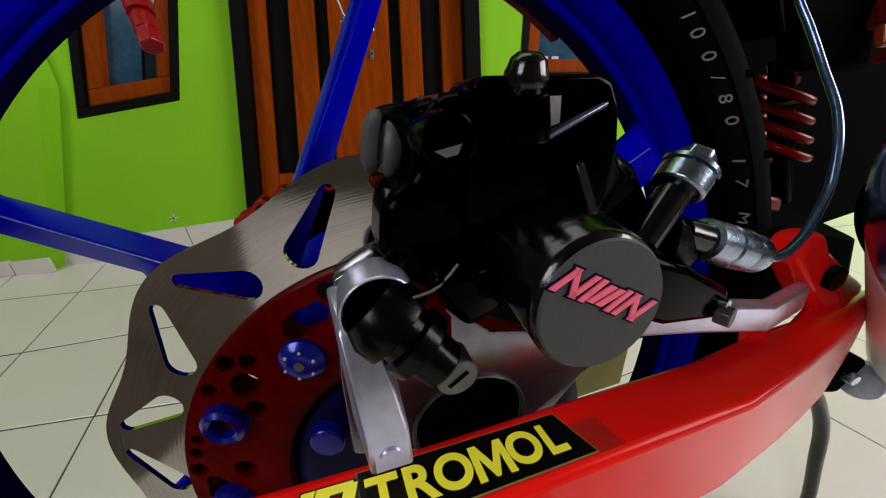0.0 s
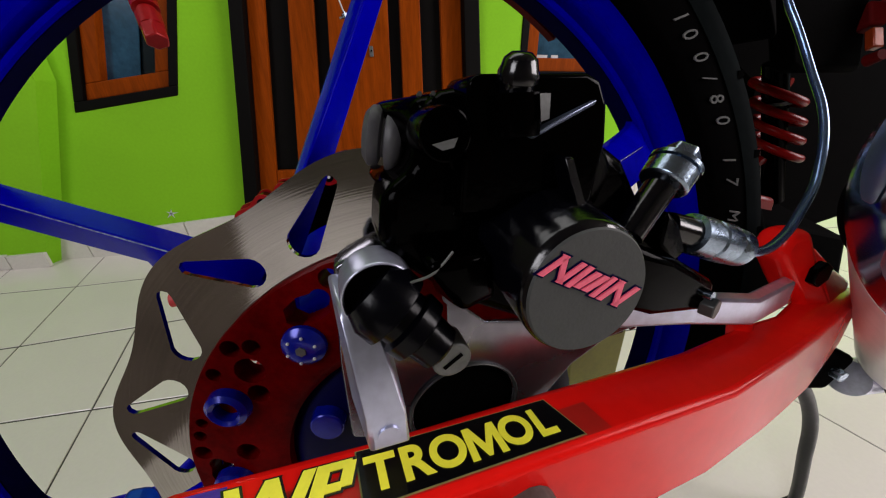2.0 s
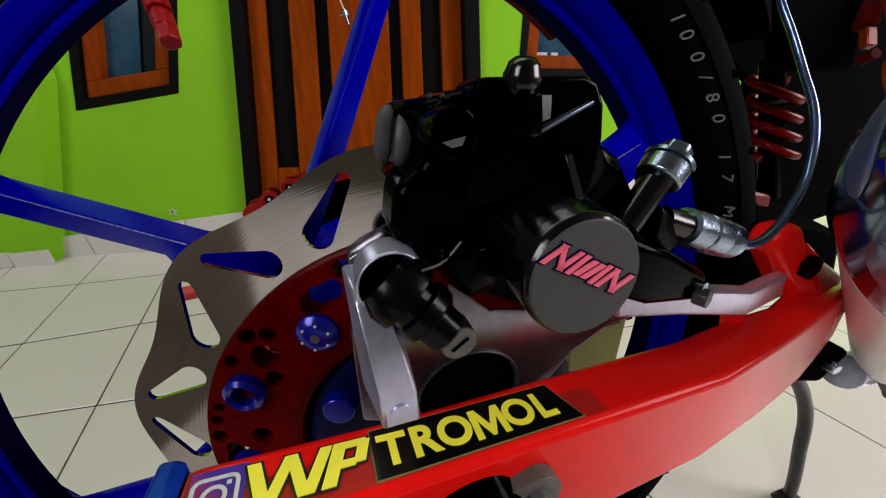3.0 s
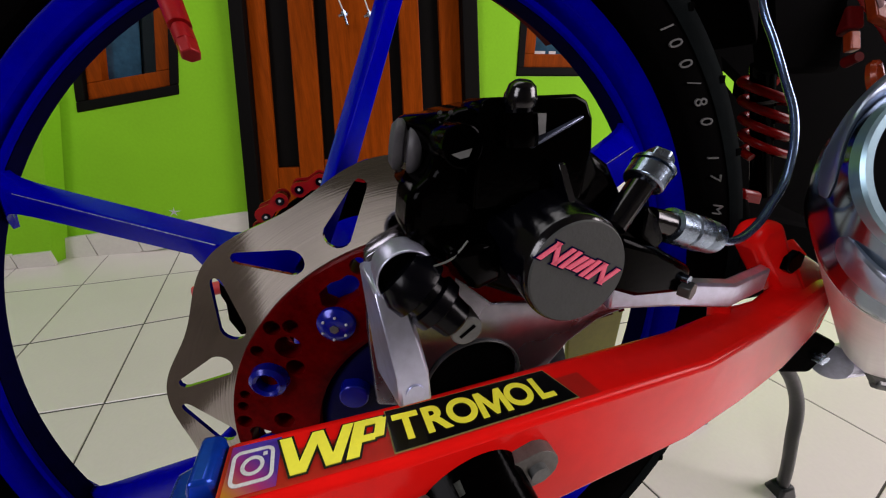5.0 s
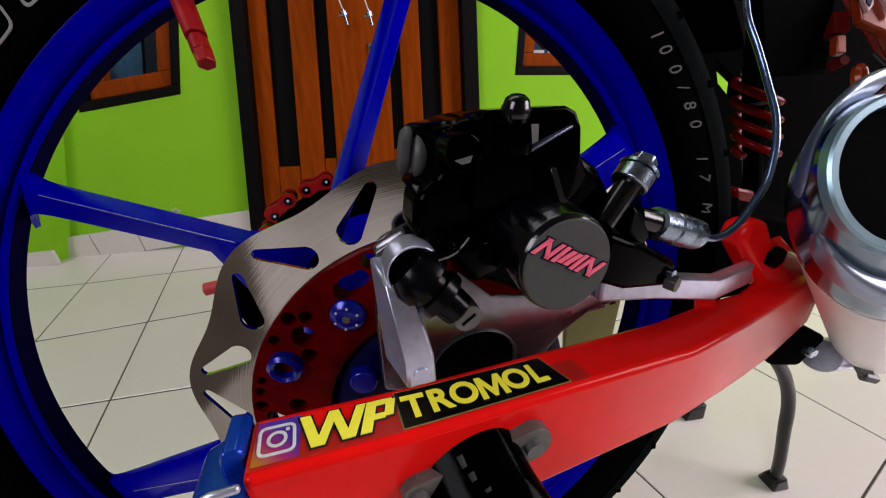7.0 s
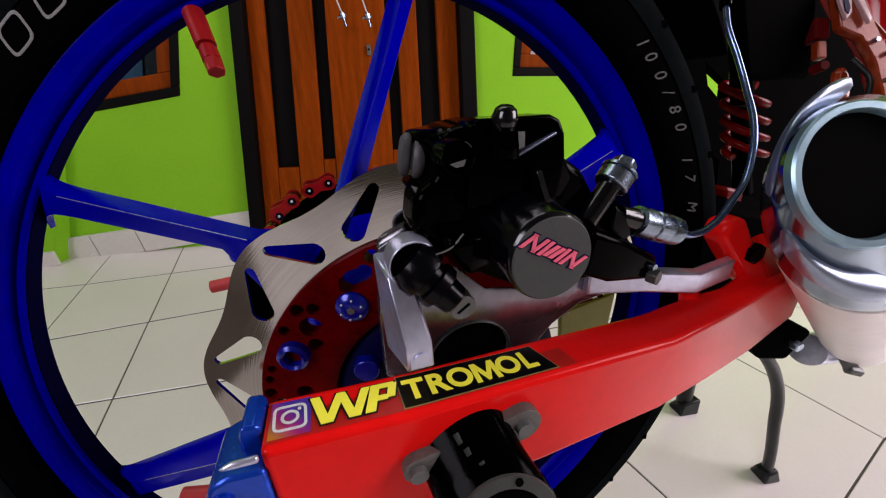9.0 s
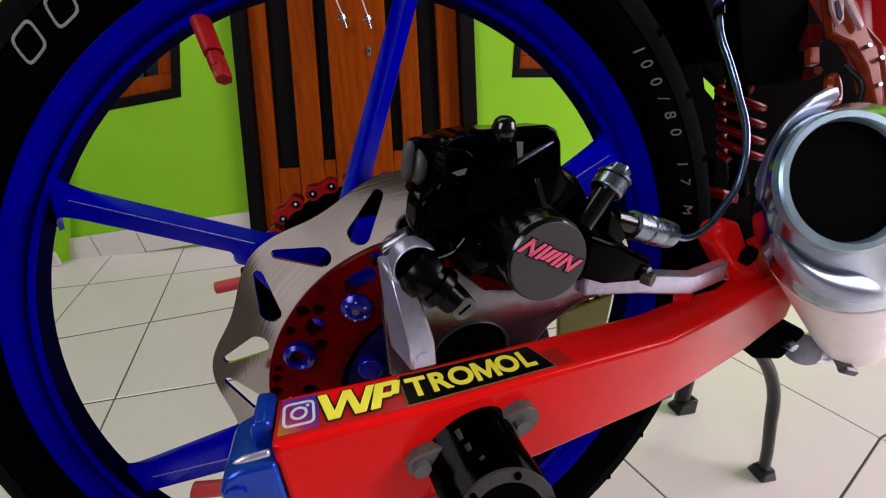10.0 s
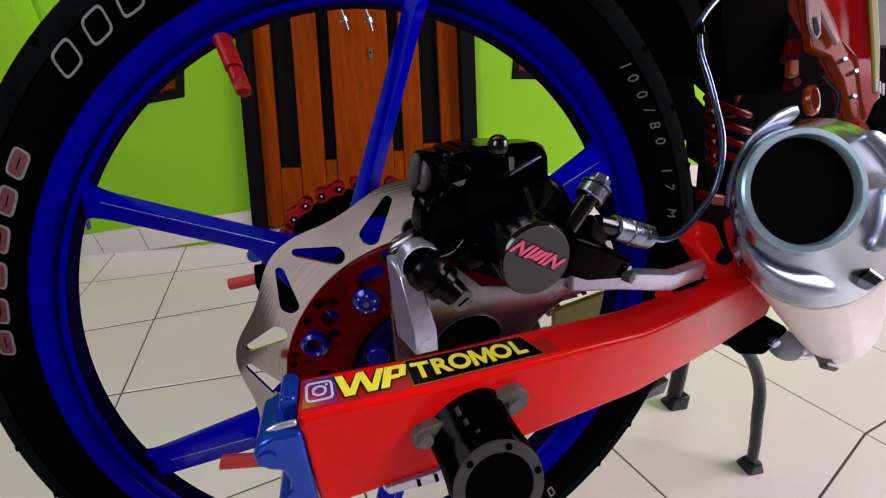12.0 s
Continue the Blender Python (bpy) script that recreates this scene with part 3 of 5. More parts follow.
def on_tyre(angle, r, y=-0.0088):
    """The frame of a mark on the sidewall, its head outward, read clockwise."""
    t = radians(angle)
    return WHEEL @ Matrix.Translation((r * math.cos(t), y, r * math.sin(t))) @ Matrix.Rotation(radians(90), 4, "X") @ Matrix.Rotation(t - radians(90), 4, "Z")


SLOPE = Matrix.Identity(4)
SLOPE[0][1] = 0.30
for ch, a in zip("100/80", (40.6, 38.2, 35.1, 32.2, 29.4, 26.5)):
    glyphs(ch, 0.0104, GREY_PRINT, tyre, on_tyre(a, 0.2420), "size_marking", slope=SLOPE)
for ch, a in zip("17", (21.2, 18.2)):
    glyphs(ch, 0.0104, GREY_PRINT, tyre, on_tyre(a, 0.2410), "size_marking", slope=SLOPE)
glyphs("M", 0.0095, MARK_GREY, tyre, on_tyre(13.4, 0.2405), "size_marking", slope=SLOPE)


def outline_mark(angle, r, w, h, fill, slant=0.25):
    """A slanted rounded block with a pale outline, in place of a maker's letter."""
    m = on_tyre(angle, r)
    sh = Matrix.Identity(4)
    sh[0][1] = slant
    n = 28

    def ring(k, z):
        out = []
        for i in range(n):
            c, q = math.cos(math.tau * i / n), math.sin(math.tau * i / n)
            out.append(m @ sh @ Vector((math.copysign(abs(c) ** 0.45, c) * (w / 2 - k), math.copysign(abs(q) ** 0.45, q) * (h / 2 - k), z)))
        return out

    ob = part("sidewall_mark", loft([ring(0.0012, 0.0), ring(0.0012, 0.0005), ring(0.0, 0.0005), ring(0.0, 0.0)], shut=False), MARK_GREY, tyre, "white outlined block", smooth=False)
    if fill:
        part("mark_fill", loft([ring(0.0013, 0.0), ring(0.0013, 0.0003), ring(w * 0.27, 0.0003), ring(w * 0.27, 0.0)], shut=False), MARK_RED, ob, "dull red fill", smooth=False)


for a in (128.8, 123.1, 117.7, 112.4):
    outline_mark(a, 0.2418, 0.0150, 0.0138, False)
for a in (144.3, 149.9, 155.5, 161.0, 166.6, 171.8):
    outline_mark(a, 0.2375, 0.0170, 0.0100, True, 0.1)
outline_mark(-50.5, 0.2386, 0.0060, 0.0100, True)

# valve: a red anodised stem with hexagonal cap
va, vb = Vector((-0.0985, 0.0480, 0.1960)), Vector((-0.0915, 0.0310, 0.1690))
vd = (vb - va).normalized()
valve = part("valve_stem", rod(va, va + vd * 0.020, 0.0052, 0.0050), CHAIN_RED, wheel, "red anodised valve stem")
part("stem_ring", rod(va + vd * 0.0205, va + vd * 0.0225, 0.0036), CHAIN_RED, valve)
part("valve_cap", rod(va + vd * 0.0228, va + vd * 0.0290, 0.0046), CHAIN_RED, valve)
part("cap_hexagon", rod(va + vd * 0.0285, va + vd * 0.036, 0.0048, 0.0046, hexed=True), CHAIN_RED, valve, bevel=0.0006)

# brake disc on a red carrier
DISC = pose(-0.0032, -0.0798, 0.0159, 0, 0, -15.4)
LOBES, PHASE = 11, 133.5


def disc_ring(n=264):
    """The waved ring with slanting slots cut right through, drawn as columns between two radii."""
    bm = bmesh.new()
    inner = 0.0882

    def edge(a):
        return 0.1118 + 0.0024 * math.cos(radians(LOBES * (a - PHASE)))
    for side in (-0.0011, 0.0003):
        vo = [bm.verts.new((edge(360 * i / n) * math.cos(math.tau * i / n), side, edge(360 * i / n) * math.sin(math.tau * i / n))) for i in range(n)]
        vi = [bm.verts.new((inner * math.cos(math.tau * i / n), side, inner * math.sin(math.tau * i / n))) for i in range(n)]
        for i in range(n):
            bm.faces.new((vo[i], vo[(i + 1) % n], vi[(i + 1) % n], vi[i]))
    bm.verts.ensure_lookup_table()
    for i in range(n):
        j = (i + 1) % n
        v = bm.verts
        bm.faces.new((v[i], v[j], v[2 * n + j], v[2 * n + i]))
        bm.faces.new((v[n + i], v[n + j], v[3 * n + j], v[3 * n + i]))
    return bm


def slot_cutter():
    """All slots of the disc: wide and round at the inner end, narrow at the outer."""
    bm = bmesh.new()
    for k in range(LOBES):
        c = PHASE + 360 / LOBES * k
        for s in (-1, 1):
            a0, a1 = c + s * 3.4, c + s * (11.2 if s > 0 else 10.2)
            p0 = Vector((0.1075 * math.cos(radians(a0)), 0, 0.1075 * math.sin(radians(a0))))
            p1 = Vector((0.0955 * math.cos(radians(a1)), 0, 0.0955 * math.sin(radians(a1))))
            d = (p1 - p0).normalized()
            q = Vector((-d.z, 0, d.x))
            pts = []
            for i in range(9):
                t = radians(-90 + 180 * i / 8)
                pts.append(p1 + (d * math.cos(t) + q * math.sin(t)) * 0.0046)
            for i in range(5):
                t = radians(90 + 180 * i / 4)
                pts.append(p0 + (d * math.cos(t) + q * math.sin(t)) * 0.0021)
            prism([(p.x, p.z) for p in pts], -0.01, 0.01, bm=bm)
    bmesh.ops.recalc_face_normals(bm, faces=bm.faces)
    return bm


def settle(bm):
    """Bend the disc's forward half back and squash its lower half to fit the camera's view."""
    for v in bm.verts:
        v.co.y += 0.34 * max(0.0, v.co.x + 0.006)
        if v.co.z < -0.01:
            v.co.z = -0.01 + (v.co.z + 0.01) * 0.62
    return bm


def resettle(ob):
    bm = bmesh.new()
    bm.from_mesh(ob.data)
    settle(bm).to_mesh(ob.data)
    bm.free()
    return ob


disc = carve(part("brake_disc", disc_ring(), DISC_STEEL, bike, "waved stainless brake disc with slanting slots, heat-streaked", local=DISC), slot_cutter())
forward = box(0.125, 0, -0.085, 0.16, 0.3, 0.24)
carve(disc, forward)
resettle(disc)


def at_disc(r, a, y=0.0):
    x, z = r * math.cos(radians(a)), r * math.sin(radians(a))
    return Vector((x, y + 0.34 * max(0.0, x + 0.006), z if z > -0.01 else -0.01 + (z + 0.01) * 0.62))


carrier = part("disc_carrier", lathe([(0.0884, -0.0035), (0.0880, -0.0045), (0.0600, -0.0045), (0.0560, -0.0020), (0.0560, 0.0035), (0.0884, 0.0035)], 120), RED_ANO, disc, "red anodised disc carrier drilled with holes")
holes = bmesh.new()
for k in range(6):
    o = 60 * k
    for r, a, s in ((0.0842, 110.5, 0.0031), (0.0800, 114.5, 0.0030), (0.0845, 137.7, 0.0030), (0.0800, 134.5, 0.0028), (0.0845, 145.8, 0.0024), (0.0760, 140.5, 0.0048), (0.0700, 146.0, 0.0035), (0.0845, 165.0, 0.0022), (0.0840, 160.8, 0.0020), (0.0690, 109.0, 0.0040)):
        c = Vector((r * math.cos(radians(a + o)), 0, r * math.sin(radians(a + o))))
        rod(c + Vector((0, -0.02, 0)), c + Vector((0, 0.02, 0)), s, n=18, bm=holes)
    prism([(0.0785 * math.cos(radians(a + o)) + q[0], 0.0785 * math.sin(radians(a + o)) + q[1]) for a, q in [(118.5 + dd, (0.0048 * math.cos(radians(118.5 + o)) * ss, 0.0048 * math.sin(radians(118.5 + o)) * ss)) for dd, ss in ((-5.5, 0), (-4, 0.8), (0, 1), (4, 0.8), (5.5, 0), (4, -0.8), (0, -1), (-4, -0.8))]], -0.02, 0.02, bm=holes)
carve(carrier, holes)
carve(carrier, box(0.125, 0, -0.085, 0.16, 0.3, 0.24))
resettle(carrier)
for k in range(2):
    o = 120 * k
    c = at_disc(0.0700, 124.9 + o)
    m = Matrix.Translation(c)
    b = part("carrier_bolt", lathe([(0.0, -0.0080), (0.0032, -0.0080), (0.0048, -0.0074), (0.0066, -0.0058), (0.0068, -0.0046), (0.0, -0.004)], 32, m=m, closed=False), BOLT_BLUE, disc, "blue anodised button bolt with six pips")
    bm = bmesh.new()
    for i in range(6):
        q = c + Vector((0.0044 * math.cos(radians(60 * i + 20)), -0.0079, 0.0044 * math.sin(radians(60 * i + 20))))
        bmesh.ops.create_icosphere(bm, subdivisions=1, radius=0.00055, matrix=Matrix.Translation(q))
    part("pip", bm, WHITE_PRINT, disc)
    part("bolt_socket", rod(c + Vector((0, -0.0084, 0)), c + Vector((0, -0.006, 0)), 0.0016, hexed=True), SCREW_GREY, disc)
for k in range(6):
    if k not in (0, 2):
        continue
    for a, r in ((152.6, 0.0765), (180.5, 0.0750)):
        m = Matrix.Translation(at_disc(r, a + 60 * k))
        part("float_ring", lathe([(0.0036, -0.004), (0.0038, -0.0078), (0.0050, -0.0086), (0.0066, -0.0075), (0.0070, -0.0046), (0.0060, -0.003)], 32, m=m), BOLT_BLUE, disc, "blue anodised floating ring")
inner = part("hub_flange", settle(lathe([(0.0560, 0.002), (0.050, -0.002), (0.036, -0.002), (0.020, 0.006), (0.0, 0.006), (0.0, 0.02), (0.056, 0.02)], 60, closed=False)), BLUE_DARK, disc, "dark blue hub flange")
for k in range(2):
    c = at_disc(0.0455, 148 + 72 * k)
    part("flange_bolt", rod(c + Vector((0, 0.0, 0)), c + Vector((0, -0.006, 0)), 0.0062, 0.0056, n=20), BOLT_BLUE, disc, bevel=0.0006)

# far side: sprocket, red chain, far adjuster
sprocket = part("sprocket", lathe([(0.085, 0.088), (0.085, 0.094), (0.055, 0.094), (0.055, 0.088)], 48, m=Matrix.Translation((-0.027, 0, 0.005))), PLASTIC, bike, "black rear sprocket")
chain = thing("drive_chain", Matrix(), "", "")
chain.parent = bike
chain["label"] = "red drive chain"
link_bm = bmesh.new()
for y0, y1 in ((-0.0085, -0.0070), (0.0070, 0.0085)):
    pts = []
    for s in (-1, 1):
        pts += [(s * 0.0072 + 0.0052 * math.cos(t), 0.0052 * math.sin(t)) for t in [radians((90 if s < 0 else -90) + 180 * i / 8) for i in range(9)]]
    pts.insert(9, (0.0, -0.0032))
    pts.append((0.0, 0.0032))
    prism(pts, y0, y1, bm=link_bm)
link = part("chain_link", link_bm, CHAIN_RED, chain, "red side plates")
roller = part("chain_pin", rod((0, -0.0094, 0), (0, 0.0094, 0), 0.0028, 0.0028, n=14, bm=rod((0, -0.006, 0), (0, 0.006, 0), 0.0042, n=14)), BLACK_GLOSS, chain, "black pin and roller")
# white dot painted on each pin end for its highlight
tip_bm = rod((0.0002, -0.0100, 0.0003), (0.0002, -0.0090, 0.0003), 0.0009, n=10)
tip_mesh = bpy.data.meshes.new("pin_tip")
tip_bm.to_mesh(tip_mesh)
tip_bm.free()
tip_mesh.materials.append(WHITE_PRINT)
CHAIN_R, CC = 0.0930, Vector((-0.0270, 0.072, 0.0050))
step = math.degrees(0.0144 / CHAIN_R)
places = []
a = 62.0
while a < 262:
    wrap = CHAIN_R - 0.014 * min(1.0, max(0.0, (a - 125) / 50))
    places.append((CC + Vector((wrap * math.cos(radians(a)), 0, wrap * math.sin(radians(a)))), a - 90))
    a += step
for k in range(1, 16):
    places.insert(0, (places[0][0] + Vector((0.0127, 0, -0.0068)), -28))
    places.append((places[-1][0] + Vector((0.0144, 0, 0.0)), 0))
for i, (c, ang) in enumerate(places):
    m = Matrix.Translation(c) @ Matrix.Rotation(-radians(ang), 4, "Y")
    if i == 0:
        link.matrix_basis, roller.matrix_basis = m, Matrix.Translation(c)
        continue
    pin = new("chain_pin", roller.data)
    pin.parent, pin.matrix_basis = chain, m @ Matrix.Translation((0.0072, 0, 0))
    tip = new("pin_tip", tip_mesh)
    tip.parent, tip.matrix_basis = chain, pin.matrix_basis
    if i % 2 == 0:
        lk = new("chain_link", link.data)
        lk.parent, lk.matrix_basis = chain, m
far = part("far_swingarm", loft([[(x, y, z) for y, z in ((0.105, zt), (0.125, zt), (0.125, zb), (0.105, zb))] for x, zt, zb in ((-0.118, 0.045, 0.0), (0.05, 0.03, -0.02), (0.30, 0.0, -0.05))]), SHADED_RED, bike, "red far swingarm leg darkened for its shade", bevel=0.004)
# added black sheet stands for dark chain links behind the disc slot
part("dark_chain_sheet", prism([(-0.1180, 0.0460), (-0.1205, 0.0300), (-0.1190, 0.0230), (-0.1205, 0.0100), (-0.1165, -0.0030), (-0.088, -0.0060), (-0.088, 0.0480)], 0.054, 0.058), PLASTIC, far, "black lobed sheet added for the dark chain links behind the disc")
part("adjuster_stud", rod((-0.148, 0.086, 0.020), (-0.118, 0.086, 0.022), 0.0050), RED_RUBBER, far, "red sleeved adjuster stud")
part("adjuster_nut", rod((-0.119, 0.086, 0.022), (-0.113, 0.086, 0.022), 0.0062, hexed=True), ZINC, far)
part("adjuster_plate", hull([(x, y, z) for x in (-0.116, -0.104) for y in (0.070, 0.105) for z in (0.000, 0.046)]), RED_ANO, far, "red adjuster end plate", bevel=0.003)
for z in (0.008, 0.050):
    part("plate_bolt", lathe([(0.0, -0.004), (0.0045, -0.004), (0.0060, -0.001), (0.0060, 0.004), (0.0, 0.004)], 20, m=Matrix.Translation((-0.121, 0.078, z - 0.004)), closed=False), BLUE_ANO, far, "blue anodised bolt")
part("chain_slider", prism([(0.168, -0.070), (0.240, -0.060), (0.236, -0.150), (0.176, -0.152)], 0.062, 0.068), OLIVE, bike, "yellow-green plastic chain guide", bevel=0.002)
part("chain_guard", lathe([(0.2285, 0.088), (0.2285, 0.096), (0.2450, 0.096), (0.2450, 0.088)], 24, a0=52, a1=72), SHADED_RED, bike, "red chain guard darkened for its shade")

# near swingarm leg: a boxed arm, its top carrying the stickers
ARM = [(-0.0745, 0.0600, 0.0080, -0.1194, 0.0200), (-0.0260, 0.0537, 0.0045, -0.1165, 0.0205), (0.0248, 0.0492, 0.0005, -0.1135, 0.0215), (0.0960, 0.0425, -0.0012, -0.1092, 0.0225), (0.1400, 0.0412, -0.0038, -0.1018, 0.0205), (0.1650, 0.0398, -0.0066, -0.0965, 0.0170), (0.2000, 0.0365, -0.0125, -0.0880, 0.0195), (0.2600, 0.0230, -0.0260, -0.0700, 0.0230), (0.3250, 0.0030, -0.0430, -0.0500, 0.0200)]
arm = part("swingarm", loft([[(x, y, zt), (x, y + d, zt + 0.0005), (x, y + d, zb), (x, y, zb)] for x, zt, zb, y, d in ARM]), RED, bike, "glossy red boxed swingarm leg", bevel=0.0026, seg=3)
part("arm_flange", prism([(0.1600, 0.0690), (0.1635, 0.0795), (0.1765, 0.0800), (0.1926, 0.0600), (0.2240, 0.0280), (0.1950, 0.0320), (0.1720, 0.0560)], -0.0765, -0.062), RED, arm, "red caliper stay lug", bevel=0.004, seg=3)
# black piece added in place of the lug's shaded recess
part("lug_recess", rod((0.1897, -0.0800, 0.0564), (0.1897, -0.0760, 0.0564), 0.0068, hexed=True), BLACK, arm, "black piece standing for the dark recess in the lug", bevel=0.0008)
part("stay_post", rod((0.138, -0.083, 0.032), (0.137, -0.081, 0.046), 0.0048), RED, arm, "red stay post")
part("arm_gusset", hull([(0.205, -0.072, 0.052), (0.245, -0.058, 0.044), (0.310, -0.046, 0.014), (0.290, -0.054, 0.008), (0.215, -0.078, 0.030), (0.205, -0.058, 0.052), (0.310, -0.034, 0.014)]), RED, arm, "red cast gusset", bevel=0.004, seg=3)
part("flange_bolt", rod((0.258, -0.050, 0.034), (0.258, -0.040, 0.043), 0.0055, 0.0045, hexed=True), RED, arm, bevel=0.001)


def on_arm(x, across=0.0, up=0.0004):
    """A frame on the arm's top: x along the arm, y across it, z out of it."""
    for (x0, z0, _, y0, d0), (x1, z1, _, y1, d1) in zip(ARM, ARM[1:]):
        if x <= x1:
            break
    t = (x - x0) / (x1 - x0)
    mid = y0 + (y1 - y0) * t + 0.0102 + across
    return Matrix.Translation((x, mid, z0 + (z1 - z0) * t + up)) @ Matrix.Rotation(-math.atan2(z1 - z0, x1 - x0), 4, "Y") @ Matrix.Rotation(math.atan2(y1 - y0, x1 - x0), 4, "Z")


def decal(name, x0, x1, w, material, up, parent, label="", cut=0.0, cut2=0.0, across=0.0):
    """A thin flat sticker from x0 to x1 whose ends may slant."""
    bm = bmesh.new()
    n = 8
    rows = []
    for i in range(n + 1):
        row = []
        for s in (-0.5, 0.5):
            a, b = x0 + cut * (s + 0.5), x1 + cut2 * (0.5 - s)
            x = a + (b - a) * i / n
            row.append(bm.verts.new(on_arm(x, across + s * w, up) @ Vector((0, 0, 0))))
        rows.append(row)
    for p, q in zip(rows, rows[1:]):
        bm.faces.new((p[0], q[0], q[1], p[1]))
    bmesh.ops.solidify(bm, geom=bm.faces, thickness=-0.00012)
    return part(name, bm, material, parent, label, smooth=False)


sticker = decal("sticker", -0.0735, 0.0375, 0.0158, RED_VINYL, 0.0003, arm, "long red vinyl sticker with a pale edge", 0.0, 0.003)
decal("camera_emblem", -0.0725, -0.0608, 0.0140, EMBLEM, 0.0005, sticker, "violet to orange rounded emblem")
EM = on_arm(-0.0668, 0, 0.0007)
frame_bm = bmesh.new()
for k in range(4):
    rot = Matrix.Rotation(radians(90 * k), 4, "Z")
    box(0, 0.0045, 0, 0.0062, 0.0009, 0.0002, m=EM @ rot, bm=frame_bm)
    lathe([(0.0010, 0), (0.0019, 0), (0.0019, 0.0002), (0.0010, 0.0002)], 5, axis="z", bm=frame_bm, m=EM @ rot @ Matrix.Translation((0.0030, 0.0030, -0.0001)), a0=0, a1=90)
part("emblem_frame", frame_bm, WHITE_PRINT, sticker, "white rounded outline", smooth=False)
part("emblem_ring", lathe([(0.0018, 0), (0.0027, 0), (0.0027, 0.0002), (0.0018, 0.0002)], 24, axis="z", m=EM), WHITE_PRINT, sticker, "white ring", smooth=False)
part("emblem_dot", box(0.0027, 0.0028, 0, 0.001, 0.001, 0.0002, m=EM), WHITE_PRINT, sticker, smooth=False)
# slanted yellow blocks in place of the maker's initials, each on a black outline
for i, (x, y, sx, sy, sl) in enumerate(((-0.0580, 0, 0.0030, 0.0112, -0.25), (-0.0535, 0, 0.0028, 0.0112, 0.42), (-0.0497, 0, 0.0028, 0.0112, -0.25), (-0.0452, 0, 0.0030, 0.0112, 0.42), (-0.0412, 0, 0.0034, 0.0112, 0.32), (-0.0376, 0.0046, 0.0060, 0.0020, 0.32), (-0.0389, -0.0006, 0.0060, 0.0020, 0.32), (-0.0350, 0.0020, 0.0030, 0.0060, 0.32))):
    sh = Matrix.Identity(4)
    sh[0][1] = sl
    part("block_outline", box(0, y, 0, sx + 0.0012, sy + 0.0012, 0.0001, m=on_arm(x, 0, 0.0006 + 0.00001 * i) @ sh), BLACK_PRINT, sticker, smooth=False)
    part("logo_block", box(0, y, 0, sx, sy, 0.0003, m=on_arm(x, 0, 0.0008 + 0.00002 * i) @ sh), YELLOW, sticker, smooth=False)
decal("panel_edge", -0.0319, 0.0262, 0.0151, YELLOW_THIN, 0.0005, sticker, "thin dull yellow border", -0.0008, 0.0052)
plate = decal("black_panel", -0.0315, 0.0258, 0.0144, BLACK_PRINT, 0.0007, sticker, "black panel with yellow word", -0.0008, 0.0050)
for ch, x in zip("TRO OL", (-0.0266, -0.0182, -0.0090, 0.0014, 0.0117, 0.0206)):
    if ch != " ":
        glyphs(ch, 0.0126, YELLOW, sticker, on_arm(x, -0.0003, 0.0009), "sticker_letter", 0.0001, bold=0.00042)
# the broad M of the word, drawn as one outline
bm = bmesh.new()
face = bm.faces.new([bm.verts.new((x, y, 0)) for x, y in ((-0.0054, -0.0049), (-0.0049, 0.0049), (-0.0027, 0.0049), (0.0, -0.0010), (0.0027, 0.0049), (0.0049, 0.0049), (0.0054, -0.0049), (0.0033, -0.0049), (0.0031, 0.0012), (0.0006, -0.0046), (-0.0006, -0.0046), (-0.0031, 0.0012), (-0.0033, -0.0049))])
bmesh.ops.triangulate(bm, faces=[face])
bmesh.ops.solidify(bm, geom=bm.faces, thickness=0.0002)
bmesh.ops.transform(bm, matrix=on_arm(0.0014, -0.0003, 0.0010), verts=bm.verts)
part("sticker_letter", bm, YELLOW, sticker, smooth=False)

low = part("lower_strap", hull([(-0.0500, -0.1195, 0.0085), (-0.0200, -0.1180, 0.0050), (-0.0190, -0.1180, 0.0000), (-0.0260, -0.1185, -0.0015), (-0.0480, -0.1195, 0.0035), (-0.0500, -0.1120, 0.0085), (-0.0190, -0.1100, 0.0000), (-0.0260, -0.1100, -0.0015), (-0.0480, -0.1120, 0.0035)]), ALU, arm, "pale aluminium strap under the arm", bevel=0.0008)
for x, z in ((-0.0345, 0.0050), (-0.0265, 0.0040)):
    part("strap_bolt", rod((x, -0.1210, z), (x, -0.1180, z), 0.0009, n=12), BLACK, low)

# blue end cap of the arm with its red stud
cap = part("adjuster_block", prism([(-0.0745, 0.0612), (-0.0755, 0.0628), (-0.0795, 0.0634), (-0.0808, 0.0600), (-0.0818, 0.0500), (-0.0745, 0.0500)], -0.1120, -0.0985), BLUE_ANO, arm, "blue anodised chain adjuster block", bevel=0.0010)
part("adjuster_body", prism([(-0.0740, 0.0535), (-0.0835, 0.0548), (-0.0880, 0.0530), (-0.0905, 0.0492), (-0.0902, 0.0440), (-0.0872, 0.0402), (-0.0835, 0.0378), (-0.0818, 0.0320), (-0.0826, 0.0262), (-0.0866, 0.0232), (-0.0890, 0.0180), (-0.0890, 0.0050), (-0.0790, 0.0000), (-0.0750, 0.0100)], -0.1200, -0.0985), BLUE_ANO, arm, bevel=0.0012)
# pale metal strip put in for the white reflection on the blue block
part("adjuster_glint", prism([(-0.0742, 0.0604), (-0.0810, 0.0606), (-0.0846, 0.0592), (-0.0812, 0.0584), (-0.0742, 0.0580)], -0.1208, -0.1190), ALU, arm, "pale strip standing for the reflection on the block's edge", bevel=0.0008)
